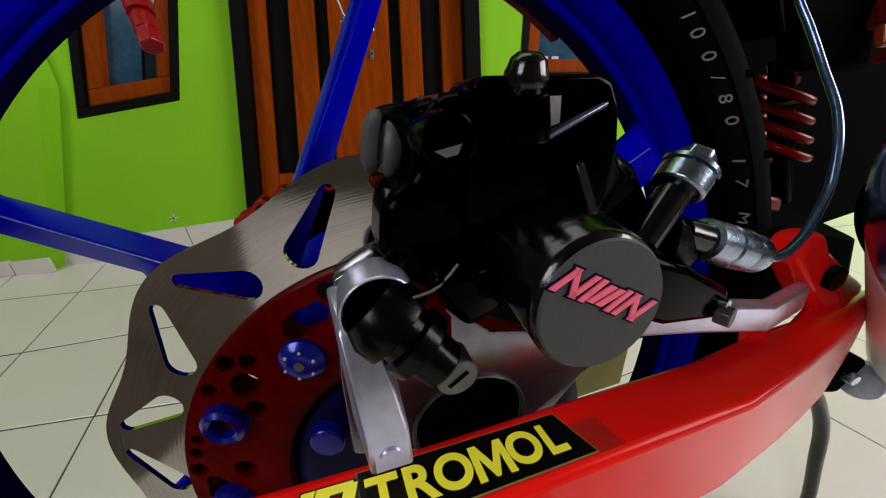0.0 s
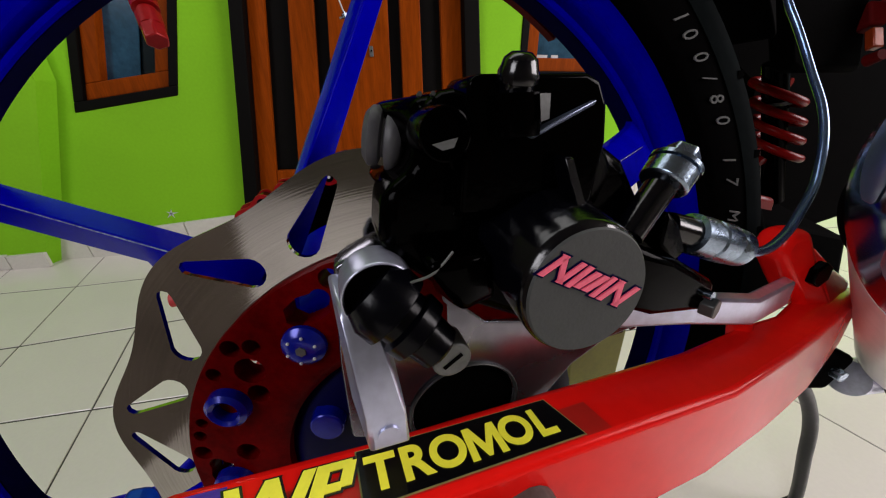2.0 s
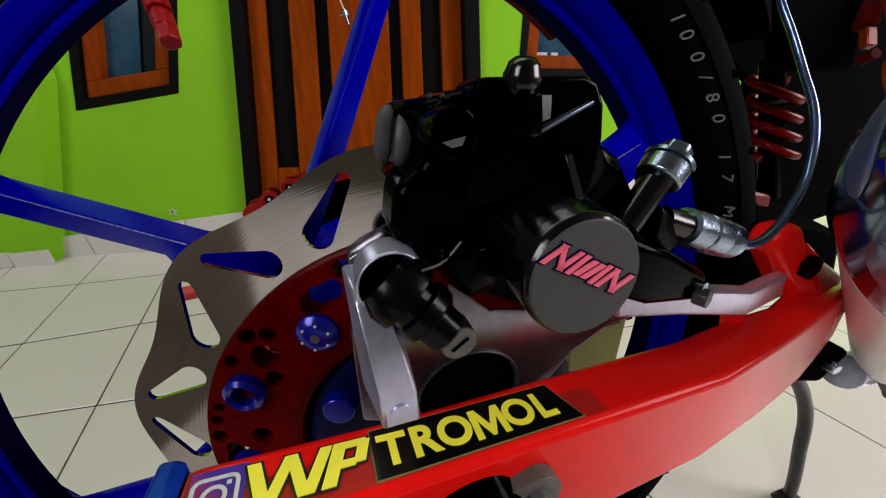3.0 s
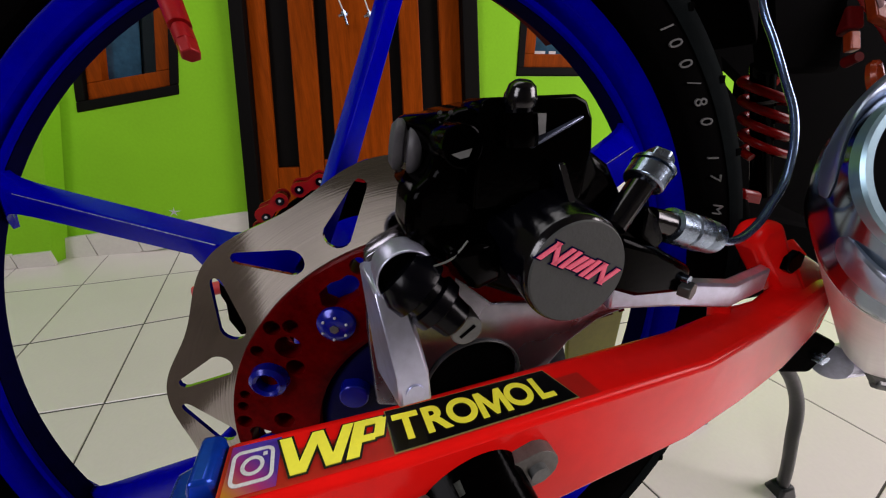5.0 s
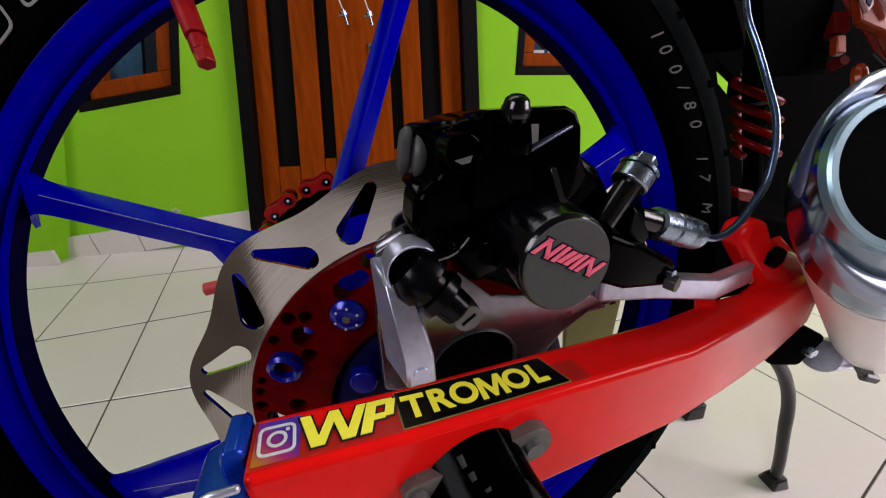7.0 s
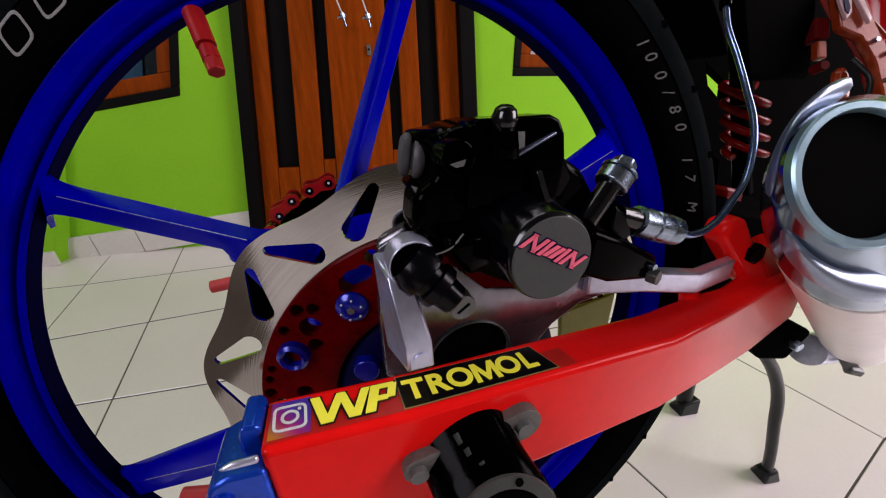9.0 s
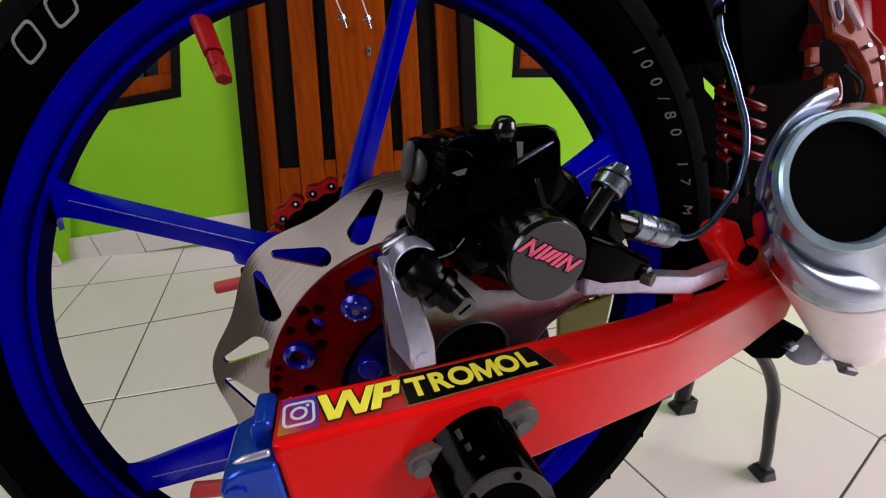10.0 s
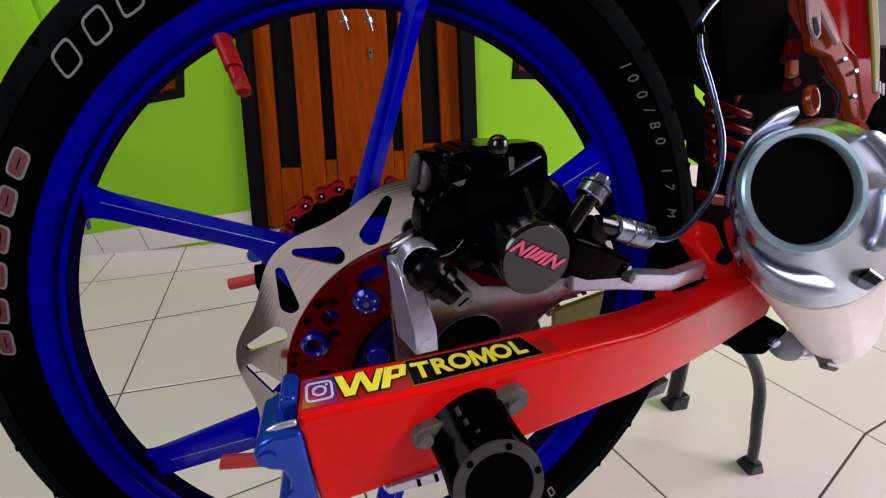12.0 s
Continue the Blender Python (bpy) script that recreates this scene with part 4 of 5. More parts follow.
part("adjuster_screw", rod((-0.0865, -0.1208, 0.0465), (-0.0865, -0.113, 0.0465), 0.0030, n=16), BLUE_ANO, arm)
part("adjuster_stud", rod((-0.1167, -0.087, 0.014), (-0.0991, -0.0885, 0.0094), 0.0030, 0.0030), RED_RUBBER, arm, "red sleeved stud", bevel=0.0003)
part("stud_nut", rod((-0.0991, -0.0885, 0.0094), (-0.0944, -0.089, 0.0084), 0.0028, hexed=True), SCREW_GREY, arm)
part("stud_shank", rod((-0.0944, -0.089, 0.0084), (-0.0886, -0.0895, 0.0066), 0.0018, n=16), DARK_GREY, arm)

# crash bobbin at the axle's end
B0, B1 = Vector((-0.0115, -0.1165, 0.0310)), Vector((-0.0060, -0.1395, 0.0180))
BN = Vector((-0.10, -0.93, 0.34)).normalized()
BM = Matrix.Translation(B1) @ BN.to_track_quat("Z", "Y").to_matrix().to_4x4()
BI = BM.inverted()


def turned(stops, back, n=56):
    """Circles square to the bobbin's face, their centres running back to its foot."""
    foot = BI @ back
    return loft([[BM @ Vector((foot.x * t + r * math.cos(math.tau * i / n), foot.y * t + r * math.sin(math.tau * i / n), foot.z * t + u)) for i in range(n)] for t, r, u in stops])


bobbin = part("crash_bobbin", turned([(0.0, 0.0150, 0.0), (0.0, 0.0190, 0.0002), (0.16, 0.0192, 0), (0.28, 0.0186, 0), (0.55, 0.0180, 0), (0.95, 0.0180, 0), (1.1, 0.0180, 0)], B0), BLACK, bike, "black turned crash bobbin on the axle end")
part("end_ring", lathe([(0.0138, -0.001), (0.0142, 0.0012), (0.0186, 0.0012), (0.0192, -0.001)], 56, axis="z", m=BM), DARK_GREY, bobbin, "dark grey end ring")
# flat black disc paints the shade of the bore
part("bore", lathe([(0.0, 0.0009), (0.0137, 0.0009), (0.0137, -0.0005), (0.0, -0.0005)], 40, axis="z", m=BM, closed=False), BORE, bobbin, "flat black disc standing for the unlit bore")
for i in range(6):
    q = BM @ Vector((0.0166 * math.cos(radians(60 * i + 12)), 0.0166 * math.sin(radians(60 * i + 12)), 0.0012))
    n = BN
    part("ring_screw", rod(q - n * 0.0006, q + n * 0.0005, 0.0014, n=12), BLACK, bobbin)
for p, r in (((-0.0305, -0.1188, 0.0325), 0.0052), ((0.0110, -0.1165, 0.0340), 0.0078)):
    part("flange_ear", hull([tuple(Vector(p) + Vector((r * math.cos(t), y, r * math.sin(t)))) for t in [math.tau * i / 16 for i in range(16)] for y in (-0.0022, 0.0022)] + [tuple(B0 + Vector((0.006 * math.cos(t), y, 0.006 * math.sin(t)))) for t in [math.tau * i / 12 for i in range(12)] for y in (-0.002, 0.002)]), EAR, bobbin, "grey flange ear", bevel=0.0006)
    part("ear_bolt", rod(Vector(p) + Vector((0, -0.0044, 0)), Vector(p) + Vector((0, 0, 0)), 0.0032, n=20), SCREW_GREY, bobbin)

axis = (B1 - B0).normalized()
for x, y, z, h in ((-0.0157, -0.1203, 0.0412, 0.0018), (-0.0139, -0.1246, 0.0393, 0.0012), (-0.0106, -0.1289, 0.0379, 0.0005)):
    q = Vector((x, y, z))
    part("bobbin_mark", rod(q - axis * h, q + axis * h, 0.0011, 0.0009, n=14), MARK_DULL, bobbin, "dull grey oblong mark")

# caliper bracket
ARMST = [(0.0623, 0.0720, 0.0612, -0.086, -0.076), (0.0920, 0.0690, 0.0575, -0.089, -0.074), (0.1310, 0.0602, 0.0478, -0.089, -0.072), (0.1690, 0.0562, 0.0435, -0.080, -0.068), (0.1725, 0.0560, 0.0430, -0.079, -0.068)]
brk = part("caliper_bracket", prism([(-0.034, 0.040), (-0.0335, 0.070), (-0.031, 0.100), (-0.020, 0.106), (0.012, 0.074), (0.030, 0.070), (0.062, 0.072), (0.088, 0.069), (0.088, 0.058), (0.062, 0.054), (0.048, 0.046), (0.034, 0.030), (0.022, 0.027), (0.0, 0.026)], -0.082, -0.074), PLATE, bike, "dull alloy caliper bracket plate", bevel=0.0012)
hole_bm = rod((0.0045, -0.12, 0.0405), (0.0045, -0.05, 0.0405), 0.0186, n=40)
carve(brk, hole_bm)
part("bracket_boss", lathe([(0.0176, -0.0826), (0.0180, -0.0834), (0.0186, -0.0832), (0.0188, -0.074), (0.0176, -0.074)], 48, m=Matrix.Translation((0.0045, 0, 0.0405)) @ Matrix.Diagonal((1.08, 1, 1.0, 1))), DARK_GREY, brk, bevel=0.0005)
# black disc near the front paints the recess's shade
part("axle_recess", lathe([(0.0, -0.0815), (0.0178, -0.0815), (0.0178, -0.066), (0.0, -0.066)], 40, m=Matrix.Translation((0.0045, 0, 0.0405)) @ Matrix.Diagonal((1.08, 1, 1.0, 1)), closed=False), BORE, brk, "flat black disc standing for the unlit axle recess")
part("bracket_upright", hull([(-0.0282, -0.1080, 0.0735), (-0.0192, -0.1080, 0.0735), (-0.0192, -0.080, 0.070), (-0.0320, -0.080, 0.070), (-0.0305, -0.0985, 0.0965), (-0.0235, -0.0990, 0.0965), (-0.0215, -0.080, 0.100), (-0.0330, -0.080, 0.098), (-0.0285, -0.1080, 0.0640), (-0.0190, -0.1080, 0.0640), (-0.0190, -0.082, 0.0560), (-0.0320, -0.082, 0.0560)]), ALU, brk, "machined upright with square foot", bevel=0.0011)
part("foot_pin", rod((-0.0237, -0.1087, 0.0685), (-0.0237, -0.1070, 0.0685), 0.0026, n=20), ALU, brk)
part("pin_lug", lathe([(0.0076, -0.0990), (0.0079, -0.1003), (0.0084, -0.1000), (0.0086, -0.0975), (0.0086, -0.090), (0.0076, -0.090)], 40, m=Matrix.Translation((-0.0215, 0, 0.0995))), ALU, brk, bevel=0.0004)
# black disc for the shade inside the lug
part("lug_bore", lathe([(0.0, -0.0988), (0.0077, -0.0988), (0.0077, -0.091), (0.0, -0.091)], 36, m=Matrix.Translation((-0.0215, 0, 0.0995)), closed=False), BORE, brk, "black disc standing for the unlit pin bore")
part("bracket_arm", loft([[(x, y0, zt), (x + 0.001, y0 + 0.006, zt + 0.0006), (x + 0.001, y0 + 0.006, zb), (x, y0, zb)] for x, zt, zb, y0, y1 in ARMST]), ALU, brk, "aluminium torque arm", bevel=0.0012)

# caliper
cal = part("brake_caliper", prism([(-0.020, 0.108), (-0.018, 0.121), (-0.0105, 0.125), (-0.0095, 0.1375), (-0.004, 0.1405), (0.006, 0.1420), (0.021, 0.1415), (0.029, 0.1380), (0.034, 0.1300), (0.045, 0.1230), (0.052, 0.1130), (0.066, 0.100), (0.078, 0.086), (0.070, 0.075), (0.050, 0.075), (0.020, 0.079), (0.000, 0.090), (-0.012, 0.100)], -0.094, -0.062), BLACK, bike, "black enamelled twin-piston brake caliper", bevel=0.0035, seg=3)
part("caliper_bridge", prism([(-0.003, 0.116), (-0.001, 0.1415), (0.0005, 0.1428), (0.0250, 0.1428), (0.0285, 0.1412), (0.0308, 0.1368), (0.0318, 0.1290), (0.0300, 0.1150)], -0.1005, -0.086), BLACK, cal, bevel=0.0016, seg=3)
part("bridge_lug", hull([(0.0300, -0.098, 0.1300), (0.0335, -0.0975, 0.1290), (0.0330, -0.097, 0.1250), (0.0400, -0.095, 0.1215), (0.0360, -0.095, 0.1120), (0.0280, -0.097, 0.1160), (0.0300, -0.080, 0.1310), (0.0420, -0.080, 0.1250), (0.0400, -0.080, 0.1120)]), BLACK, cal, bevel=0.0014)
# zinc-coloured sliver stands for the glint on the black lug
part("lug_glint", hull([(0.0312, -0.0990, 0.1318), (0.0320, -0.0990, 0.1312), (0.0302, -0.0995, 0.1268), (0.0296, -0.0995, 0.1266), (0.0312, -0.097, 0.1318), (0.0302, -0.097, 0.1266)]), ZINC, cal, bevel=0.0004)
# bluish highlight along the bridge is put into the rib's own colour
part("bridge_rib", hull([(0.0110, -0.1040, 0.1318), (0.0270, -0.1020, 0.1378), (0.0274, -0.1010, 0.1368), (0.0114, -0.1030, 0.1306), (0.0110, -0.095, 0.1318), (0.0270, -0.095, 0.1378)]), RIB_GLINT, cal, bevel=0.0006)
part("bridge_web", hull([(0.0185, -0.1045, 0.1270), (0.0205, -0.1045, 0.1270), (0.0225, -0.1080, 0.1170), (0.0205, -0.1080, 0.1170), (0.0185, -0.095, 0.1270), (0.0225, -0.095, 0.1170)]), BLACK_GLOSS, cal, bevel=0.0005)
# dust boots at the rear end: two pale ridges
BT = pose(-0.0130, -0.0735, 0.1300, 0, 10, -16) @ Matrix.Scale(0.82, 4)
boot = part("piston_boot", lathe([(0.0, -0.0070), (0.0076, -0.0066), (0.0096, -0.0048), (0.0097, -0.0030), (0.0090, -0.0016), (0.0074, -0.0010), (0.0074, -0.0004), (0.0094, 0.0002), (0.0102, 0.0016), (0.0102, 0.0036), (0.0092, 0.0050), (0.0072, 0.0055), (0.0, 0.006)], 40, axis="x", m=BT, closed=False), BOOT_GREY, cal, "pale grey ridged dust boot")
part("boot_cover", hull([(-0.0095, -0.092, 0.1395), (0.000, -0.093, 0.1405), (0.000, -0.066, 0.1405), (-0.0165, -0.066, 0.1385), (-0.0155, -0.072, 0.1390), (-0.0080, -0.09, 0.124), (0.0, -0.095, 0.120), (-0.008, -0.066, 0.124)]), BLACK, cal, bevel=0.003, seg=3)
part("pad_pin_boss", lathe([(0.0078, -0.1015), (0.0082, -0.1036), (0.0088, -0.1033), (0.0092, -0.100), (0.0092, -0.085), (0.0078, -0.085)], 40, m=Matrix.Translation((-0.0062, -0.042, 0.1325)) @ Matrix.Diagonal((0.58, 0.58, 0.58, 1))), BLACK, cal, "glossy black pad-pin boss")
part("pad_pin_plug", lathe([(0.0, -0.0985), (0.0079, -0.0985), (0.0079, -0.095), (0.0, -0.095)], 32, m=Matrix.Translation((-0.0062, -0.042, 0.1325)) @ Matrix.Diagonal((0.58, 0.58, 0.58, 1)), closed=False), BLACK, cal)
# glint inside the boss, modelled as a grey crescent
part("pad_pin_glint", hull([(-0.0088, -0.1010, 0.1308), (-0.0068, -0.1015, 0.1296), (-0.0045, -0.1015, 0.1300), (-0.0032, -0.1005, 0.1318), (-0.0058, -0.1000, 0.1306), (-0.0070, -0.0990, 0.1300), (-0.0040, -0.0990, 0.1306)]), SCREW_GREY, cal, "grey piece standing for the glint inside the boss")
# bleed nipple cap and its seat
NB = Vector((0.0086, -0.1010, 0.1412))
nip = part("bleed_cap", lathe([(0.0, 0.0062), (0.0030, 0.0058), (0.0048, 0.0040), (0.0055, 0.0012), (0.0060, 0.0), (0.0060, -0.003), (0.0052, -0.0034), (0.0052, -0.010), (0.0, -0.010)], 32, axis="z", m=Matrix.Translation(NB) @ Matrix.Rotation(radians(16), 4, "X") @ Matrix.Translation((0, 0, 0.0018)) @ Matrix.Diagonal((0.66, 0.66, 0.55, 1)), closed=False), BLACK_GLOSS, cal, "glossy black bleed nipple cap")
part("nipple_seat", lathe([(0.0042, -0.018), (0.0068, -0.018), (0.0074, -0.012), (0.0070, -0.007), (0.0042, -0.007)], 32, axis="z", m=Matrix.Translation(NB) @ Matrix.Translation((0, 0, 0.003)) @ Matrix.Diagonal((0.72, 0.72, 0.7, 1))), BLACK, cal)
part("nipple_window", hull([tuple(NB + Vector(v)) for v in ((0.0016, -0.0058, -0.0022), (0.0042, -0.0052, -0.0022), (0.0046, -0.0048, -0.0066), (0.0022, -0.0058, -0.0070), (0.0025, -0.004, -0.0022), (0.0042, -0.004, -0.0066))]), DARK_GREY, cal)
# round cover with a grey face
CP, CB = Vector((0.0193, -0.1150, 0.1010)), Vector((0.0180, -0.0880, 0.1085))
CN = Vector((-0.04, -1.0, 0.03)).normalized()
CM = Matrix.Translation(CP) @ CN.to_track_quat("Z", "Y").to_matrix().to_4x4()
cfoot = CM.inverted() @ CB
cover = part("piston_cover", loft([[CM @ Vector((cfoot.x * t + r * math.cos(math.tau * i / 72), cfoot.y * t + r * math.sin(math.tau * i / 72), cfoot.z * t + u)) for i in range(72)] for t, r, u in ((0, 0.0138, 0.0004), (0, 0.0144, -0.0002), (0.03, 0.0147, 0), (0.06, 0.0148, 0), (1.0, 0.0146, 0))]), BLACK_GLOSS, cal, "round black piston cover with grey face")
part("cover_face", lathe([(0.0, 0.0010), (0.0136, 0.0010), (0.0140, 0.0005), (0.0, 0.0003)], 72, axis="z", m=CM, closed=False), GREY_CAP, cover, "matt grey face")


def on_face(x, z, up):
    """A frame on the cover's face at the place under (x, z) of the motorcycle."""
    n = CN
    y = CP.y - (n.x * (x - CP.x) + n.z * (z - CP.z)) / n.y
    ex = Vector((1, -n.x / n.y, 0)).normalized()
    ez = n.cross(ex).normalized()
    return Matrix.Translation(Vector((x, y, z)) + n * up) @ Matrix((ex, ez, n)).transposed().to_4x4() @ Matrix.Rotation(radians(-29), 4, "Z")


edge_bars = bmesh.new()
for i, (w, sl) in enumerate(((0.0013, 0.62), (0.0013, -0.35), (0.0013, 0.62), (0.0013, 0.55), (0.0016, 0.75), (0.0016, 0.75), (0.0013, 0.55), (0.0013, 0.62), (0.0013, -0.35), (0.0013, 0.62))):
    u = -0.0102 + 0.00228 * i
    sh = Matrix.Identity(4)
    sh[0][1] = sl
    m0 = on_face(0.0192, 0.1038, 0.0013) @ Matrix.Translation((u, 0, 0)) @ sh
    part("logo_bar", box(0, 0, 0, w, 0.0056 if i not in (4, 5) else 0.0046, 0.0005, m=m0), PINK, cover, smooth=False)
    box(0, 0, -0.0003, w + 0.0010, 0.0064 if i not in (4, 5) else 0.0054, 0.0003, m=m0, bm=edge_bars)
part("logo_shadow", edge_bars, BLUE_DARK, cover, "dark blue outline of the mark", smooth=False)

for p in ((-0.0085, -0.0915, 0.1396), (-0.0058, -0.0920, 0.1396)):
    part("cover_rivet", rod(p, (p[0], p[1] - 0.0012, p[2] + 0.0003), 0.0005, n=10), DARK_GREY, cal)
# small black piece added in place of an oval recess highlight
part("highlight_bump", hull([(-0.0044, -0.0985, 0.1156), (-0.0026, -0.0990, 0.1148), (-0.0006, -0.0985, 0.1162), (-0.0014, -0.0980, 0.1170), (-0.0036, -0.0980, 0.1168), (-0.0024, -0.096, 0.116)]), BLACK, cal, bevel=0.0003)
# line of glint by the pin, added as a thin wire
tube("glint_wire", [(-0.0157, -0.1040, 0.1040), (-0.0107, -0.1042, 0.1053), (-0.0082, -0.1040, 0.1072), (-0.0060, -0.1040, 0.1096)], 0.0003, SCREW_GREY, cal, "thin wire drawn for a line of glint")

# slide pin with its rubber boots at the bracket's lug
PA, PB = Vector((-0.0218, -0.0995, 0.0996)), Vector((-0.0078, -0.1062, 0.0845))
pin = part("slide_pin", lathe([(0.0, -0.003), (0.0072, -0.0025), (0.0089, 0.001), (0.0088, 0.0052), (0.0066, 0.0060), (0.0066, 0.0078), (0.0080, 0.0086), (0.0078, 0.0120), (0.0058, 0.0130), (0.0054, 0.0180), (0.0044, 0.0188), (0.0, 0.0188)], 40, axis="z", m=Matrix.Translation(PA) @ (PB - PA).to_track_quat("Z", "Y").to_matrix().to_4x4(), closed=False), BOOT_BLACK, cal, "black ribbed slide-pin boot")
part("pin_ear", hull([(-0.012, -0.105, 0.1075), (0.002, -0.104, 0.1075), (0.006, -0.100, 0.094), (-0.004, -0.104, 0.094), (-0.012, -0.09, 0.1085), (0.006, -0.09, 0.1085), (0.010, -0.09, 0.092), (-0.006, -0.09, 0.092)]), BLACK, cal, bevel=0.002)
n = Vector((0.05, -1, -0.1)).normalized()
pend = part("pin_end", rod(PB - n * 0.006, PB + n * 0.0012, 0.0047, n=28), SCREW_GREY, cal, "grey slotted pin end", bevel=0.0004)
part("pin_slot", box(0, 0, 0, 0.0052, 0.0009, 0.0006, m=Matrix.Translation(PB + n * 0.0012) @ n.to_track_quat("Z", "Y").to_matrix().to_4x4() @ Matrix.Rotation(radians(35), 4, "Z")), BORE, pend, smooth=False)

# right-hand slide pin lug
part("pin_housing", hull([(0.050, -0.098, 0.100), (0.066, -0.098, 0.094), (0.090, -0.0965, 0.0800), (0.0885, -0.0965, 0.0690), (0.062, -0.098, 0.0735), (0.048, -0.098, 0.080), (0.050, -0.08, 0.100), (0.090, -0.083, 0.0800), (0.0885, -0.083, 0.0690), (0.048, -0.08, 0.080)]), BLACK, cal, bevel=0.003, seg=3)
part("pin_nut", rod((0.0858, -0.0958, 0.0722), (0.0872, -0.1000, 0.0722), 0.0038, hexed=True), DARK_GREY, cal, bevel=0.0004)
part("pin_tip", rod((0.0845, -0.0960, 0.0770), (0.0850, -0.0990, 0.0772), 0.0016, n=12), ZINC, cal)

# banjo bolt, its union and the braided hose
UA, UB = Vector((0.0462, -0.0985, 0.1062)), Vector((0.0568, -0.0960, 0.1172))
union = part("banjo_union", rod(UA, UB, 0.0040, 0.0042, n=24), BLACK_GLOSS, cal, "glossy black union")
part("union_collar", rod(UA - (UB - UA) * 0.16, UA, 0.0040, n=24), BLACK_GLOSS, cal)
ud = (UB - UA).normalized()
part("banjo_eye", rod(UB - ud * 0.0015, UB + ud * 0.0045, 0.0064, n=32), ZINC, union, bevel=0.0007)
part("copper_washer", rod(UB + ud * 0.0045, UB + ud * 0.0056, 0.0068, n=32), ZINC, union)
part("banjo_head", rod(UB + ud * 0.0056, UB + ud * 0.0100, 0.0046, hexed=True), ZINC, union, "hexagonal bolt head", bevel=0.0006)
FA, FB = Vector((0.0755, -0.0925, 0.0985)), Vector((0.0985, -0.0935, 0.0902))
fd = (FB - FA).normalized()
FM = Matrix.Translation(FA) @ fd.to_track_quat("Z", "Y").to_matrix().to_4x4()
part("hose_fitting", lathe([(0.0, -0.004), (0.0042, -0.004), (0.0046, 0.0), (0.0064, 0.0004), (0.0066, 0.008), (0.0058, 0.0088), (0.0066, 0.0096), (0.0068, 0.0165), (0.0058, 0.0175), (0.0064, 0.0185), (0.0062, 0.0240), (0.0040, 0.0250), (0.0, 0.025)], 40, axis="z", m=FM, closed=False), ZINC, cal, "crimped plated hose fitting")
part("fitting_neck", rod(FA - fd * 0.010, FA, 0.0044, 0.0050), BLACK_GLOSS, cal)
part("hose_elbow", hull([(0.058, -0.098, 0.110), (0.066, -0.097, 0.104), (0.074, -0.095, 0.094), (0.068, -0.096, 0.090), (0.058, -0.098, 0.098), (0.060, -0.085, 0.105), (0.072, -0.085, 0.092)]), BLACK, cal, bevel=0.0018)
# a black hose's highlight is put into its bluish metal colour
tube("brake_hose", [tuple(FB), (0.112, -0.0925, 0.0862), (0.130, -0.0885, 0.0875), (0.1464, -0.0830, 0.0938)] + [(0.1693, -0.073, 0.1062), (0.181, -0.0624, 0.1272), (0.1877, -0.048, 0.1476), (0.1887, -0.038, 0.1642), (0.1883, -0.029, 0.1794), (0.1906, -0.023, 0.1906)], 0.0017, HOSE_BLUE, cal, "glossy brake hose tinted blue for its highlight")
tube("brake_hose", [(0.1909, -0.0205, 0.1976), (0.2007, -0.016, 0.2049), (0.2123, -0.012, 0.2126), (0.2304, -0.006, 0.2241)], 0.0021, HOSE_BLUE, cal, "glossy brake hose tinted blue for its highlight")
part("hose_clip", rod((0.1906, -0.023, 0.1906), (0.1918, -0.021, 0.1947), 0.0030, n=20), BLACK, cal)

# shock absorber with its red spring
shock = part("shock_absorber", rod((0.370, 0.08, 0.165), (0.430, 0.08, 0.030), 0.010, n=20), BLACK, bike, "black shock absorber with red coil spring")
pts = []
for i in range(0, 4 * 16 + 9):
    t = i / 16
    c = Vector((0.380, 0.08, 0.150)).lerp(Vector((0.414, 0.08, 0.073)), t / 4.4)
    d = Vector((0.0195 * math.cos(math.tau * t), 0.0195 * math.sin(math.tau * t), 0))
    pts.append(tuple(c + d + Vector((0, 0, -0.30 * (0.4 * d.x - 0.9 * d.y)))))
tube("coil_spring", pts, 0.0040, SPRING_RED, shock, "red coil spring", 2)
part("spring_seat", rod((0.3890, 0.08, 0.1325), (0.3895, 0.08, 0.1300), 0.017, n=36), DARK_GREY, shock, "grey spring ring")
part("shock_clevis", hull([(0.3674, 0.06, 0.047), (0.3989, 0.06, 0.0394), (0.4016, 0.06, 0.0041), (0.3791, 0.06, 0.0024), (0.3674, 0.08, 0.047), (0.3989, 0.08, 0.0394), (0.4016, 0.08, 0.0041), (0.3791, 0.08, 0.0024)]), SPRING_RED, shock, "red lower clevis", bevel=0.004)

# black hugger in front of the tyre, frame and engine behind it
for a0, a1, r0, r1 in ((-8.0, 8.5, 0.284, 0.330), (36.0, 78.0, 0.284, 0.335)):
    part("hugger", lathe([(r0, -0.004), (r0, 0.10), (r1, 0.10), (r1, 0.03)], 24, a0=a0, a1=a1), PLASTIC, bike, "black plastic hugger", bevel=0.003)
body = part("frame_body", prism([(0.335, 0.03), (0.345, 0.10), (0.335, 0.13), (0.335, 0.16), (0.30, 0.19), (0.22, 0.28), (0.10, 0.36), (0.35, 0.48), (0.95, 0.48), (0.95, -0.02), (0.62, -0.06), (0.45, -0.02)], 0.150, 0.164), PLASTIC, bike, "black frame plate with two gaps")
gaps = prism([(0.4076, 0.1781), (0.4595, 0.1509), (0.4654, 0.1226), (0.4227, 0.1502)], 0.10, 0.2)
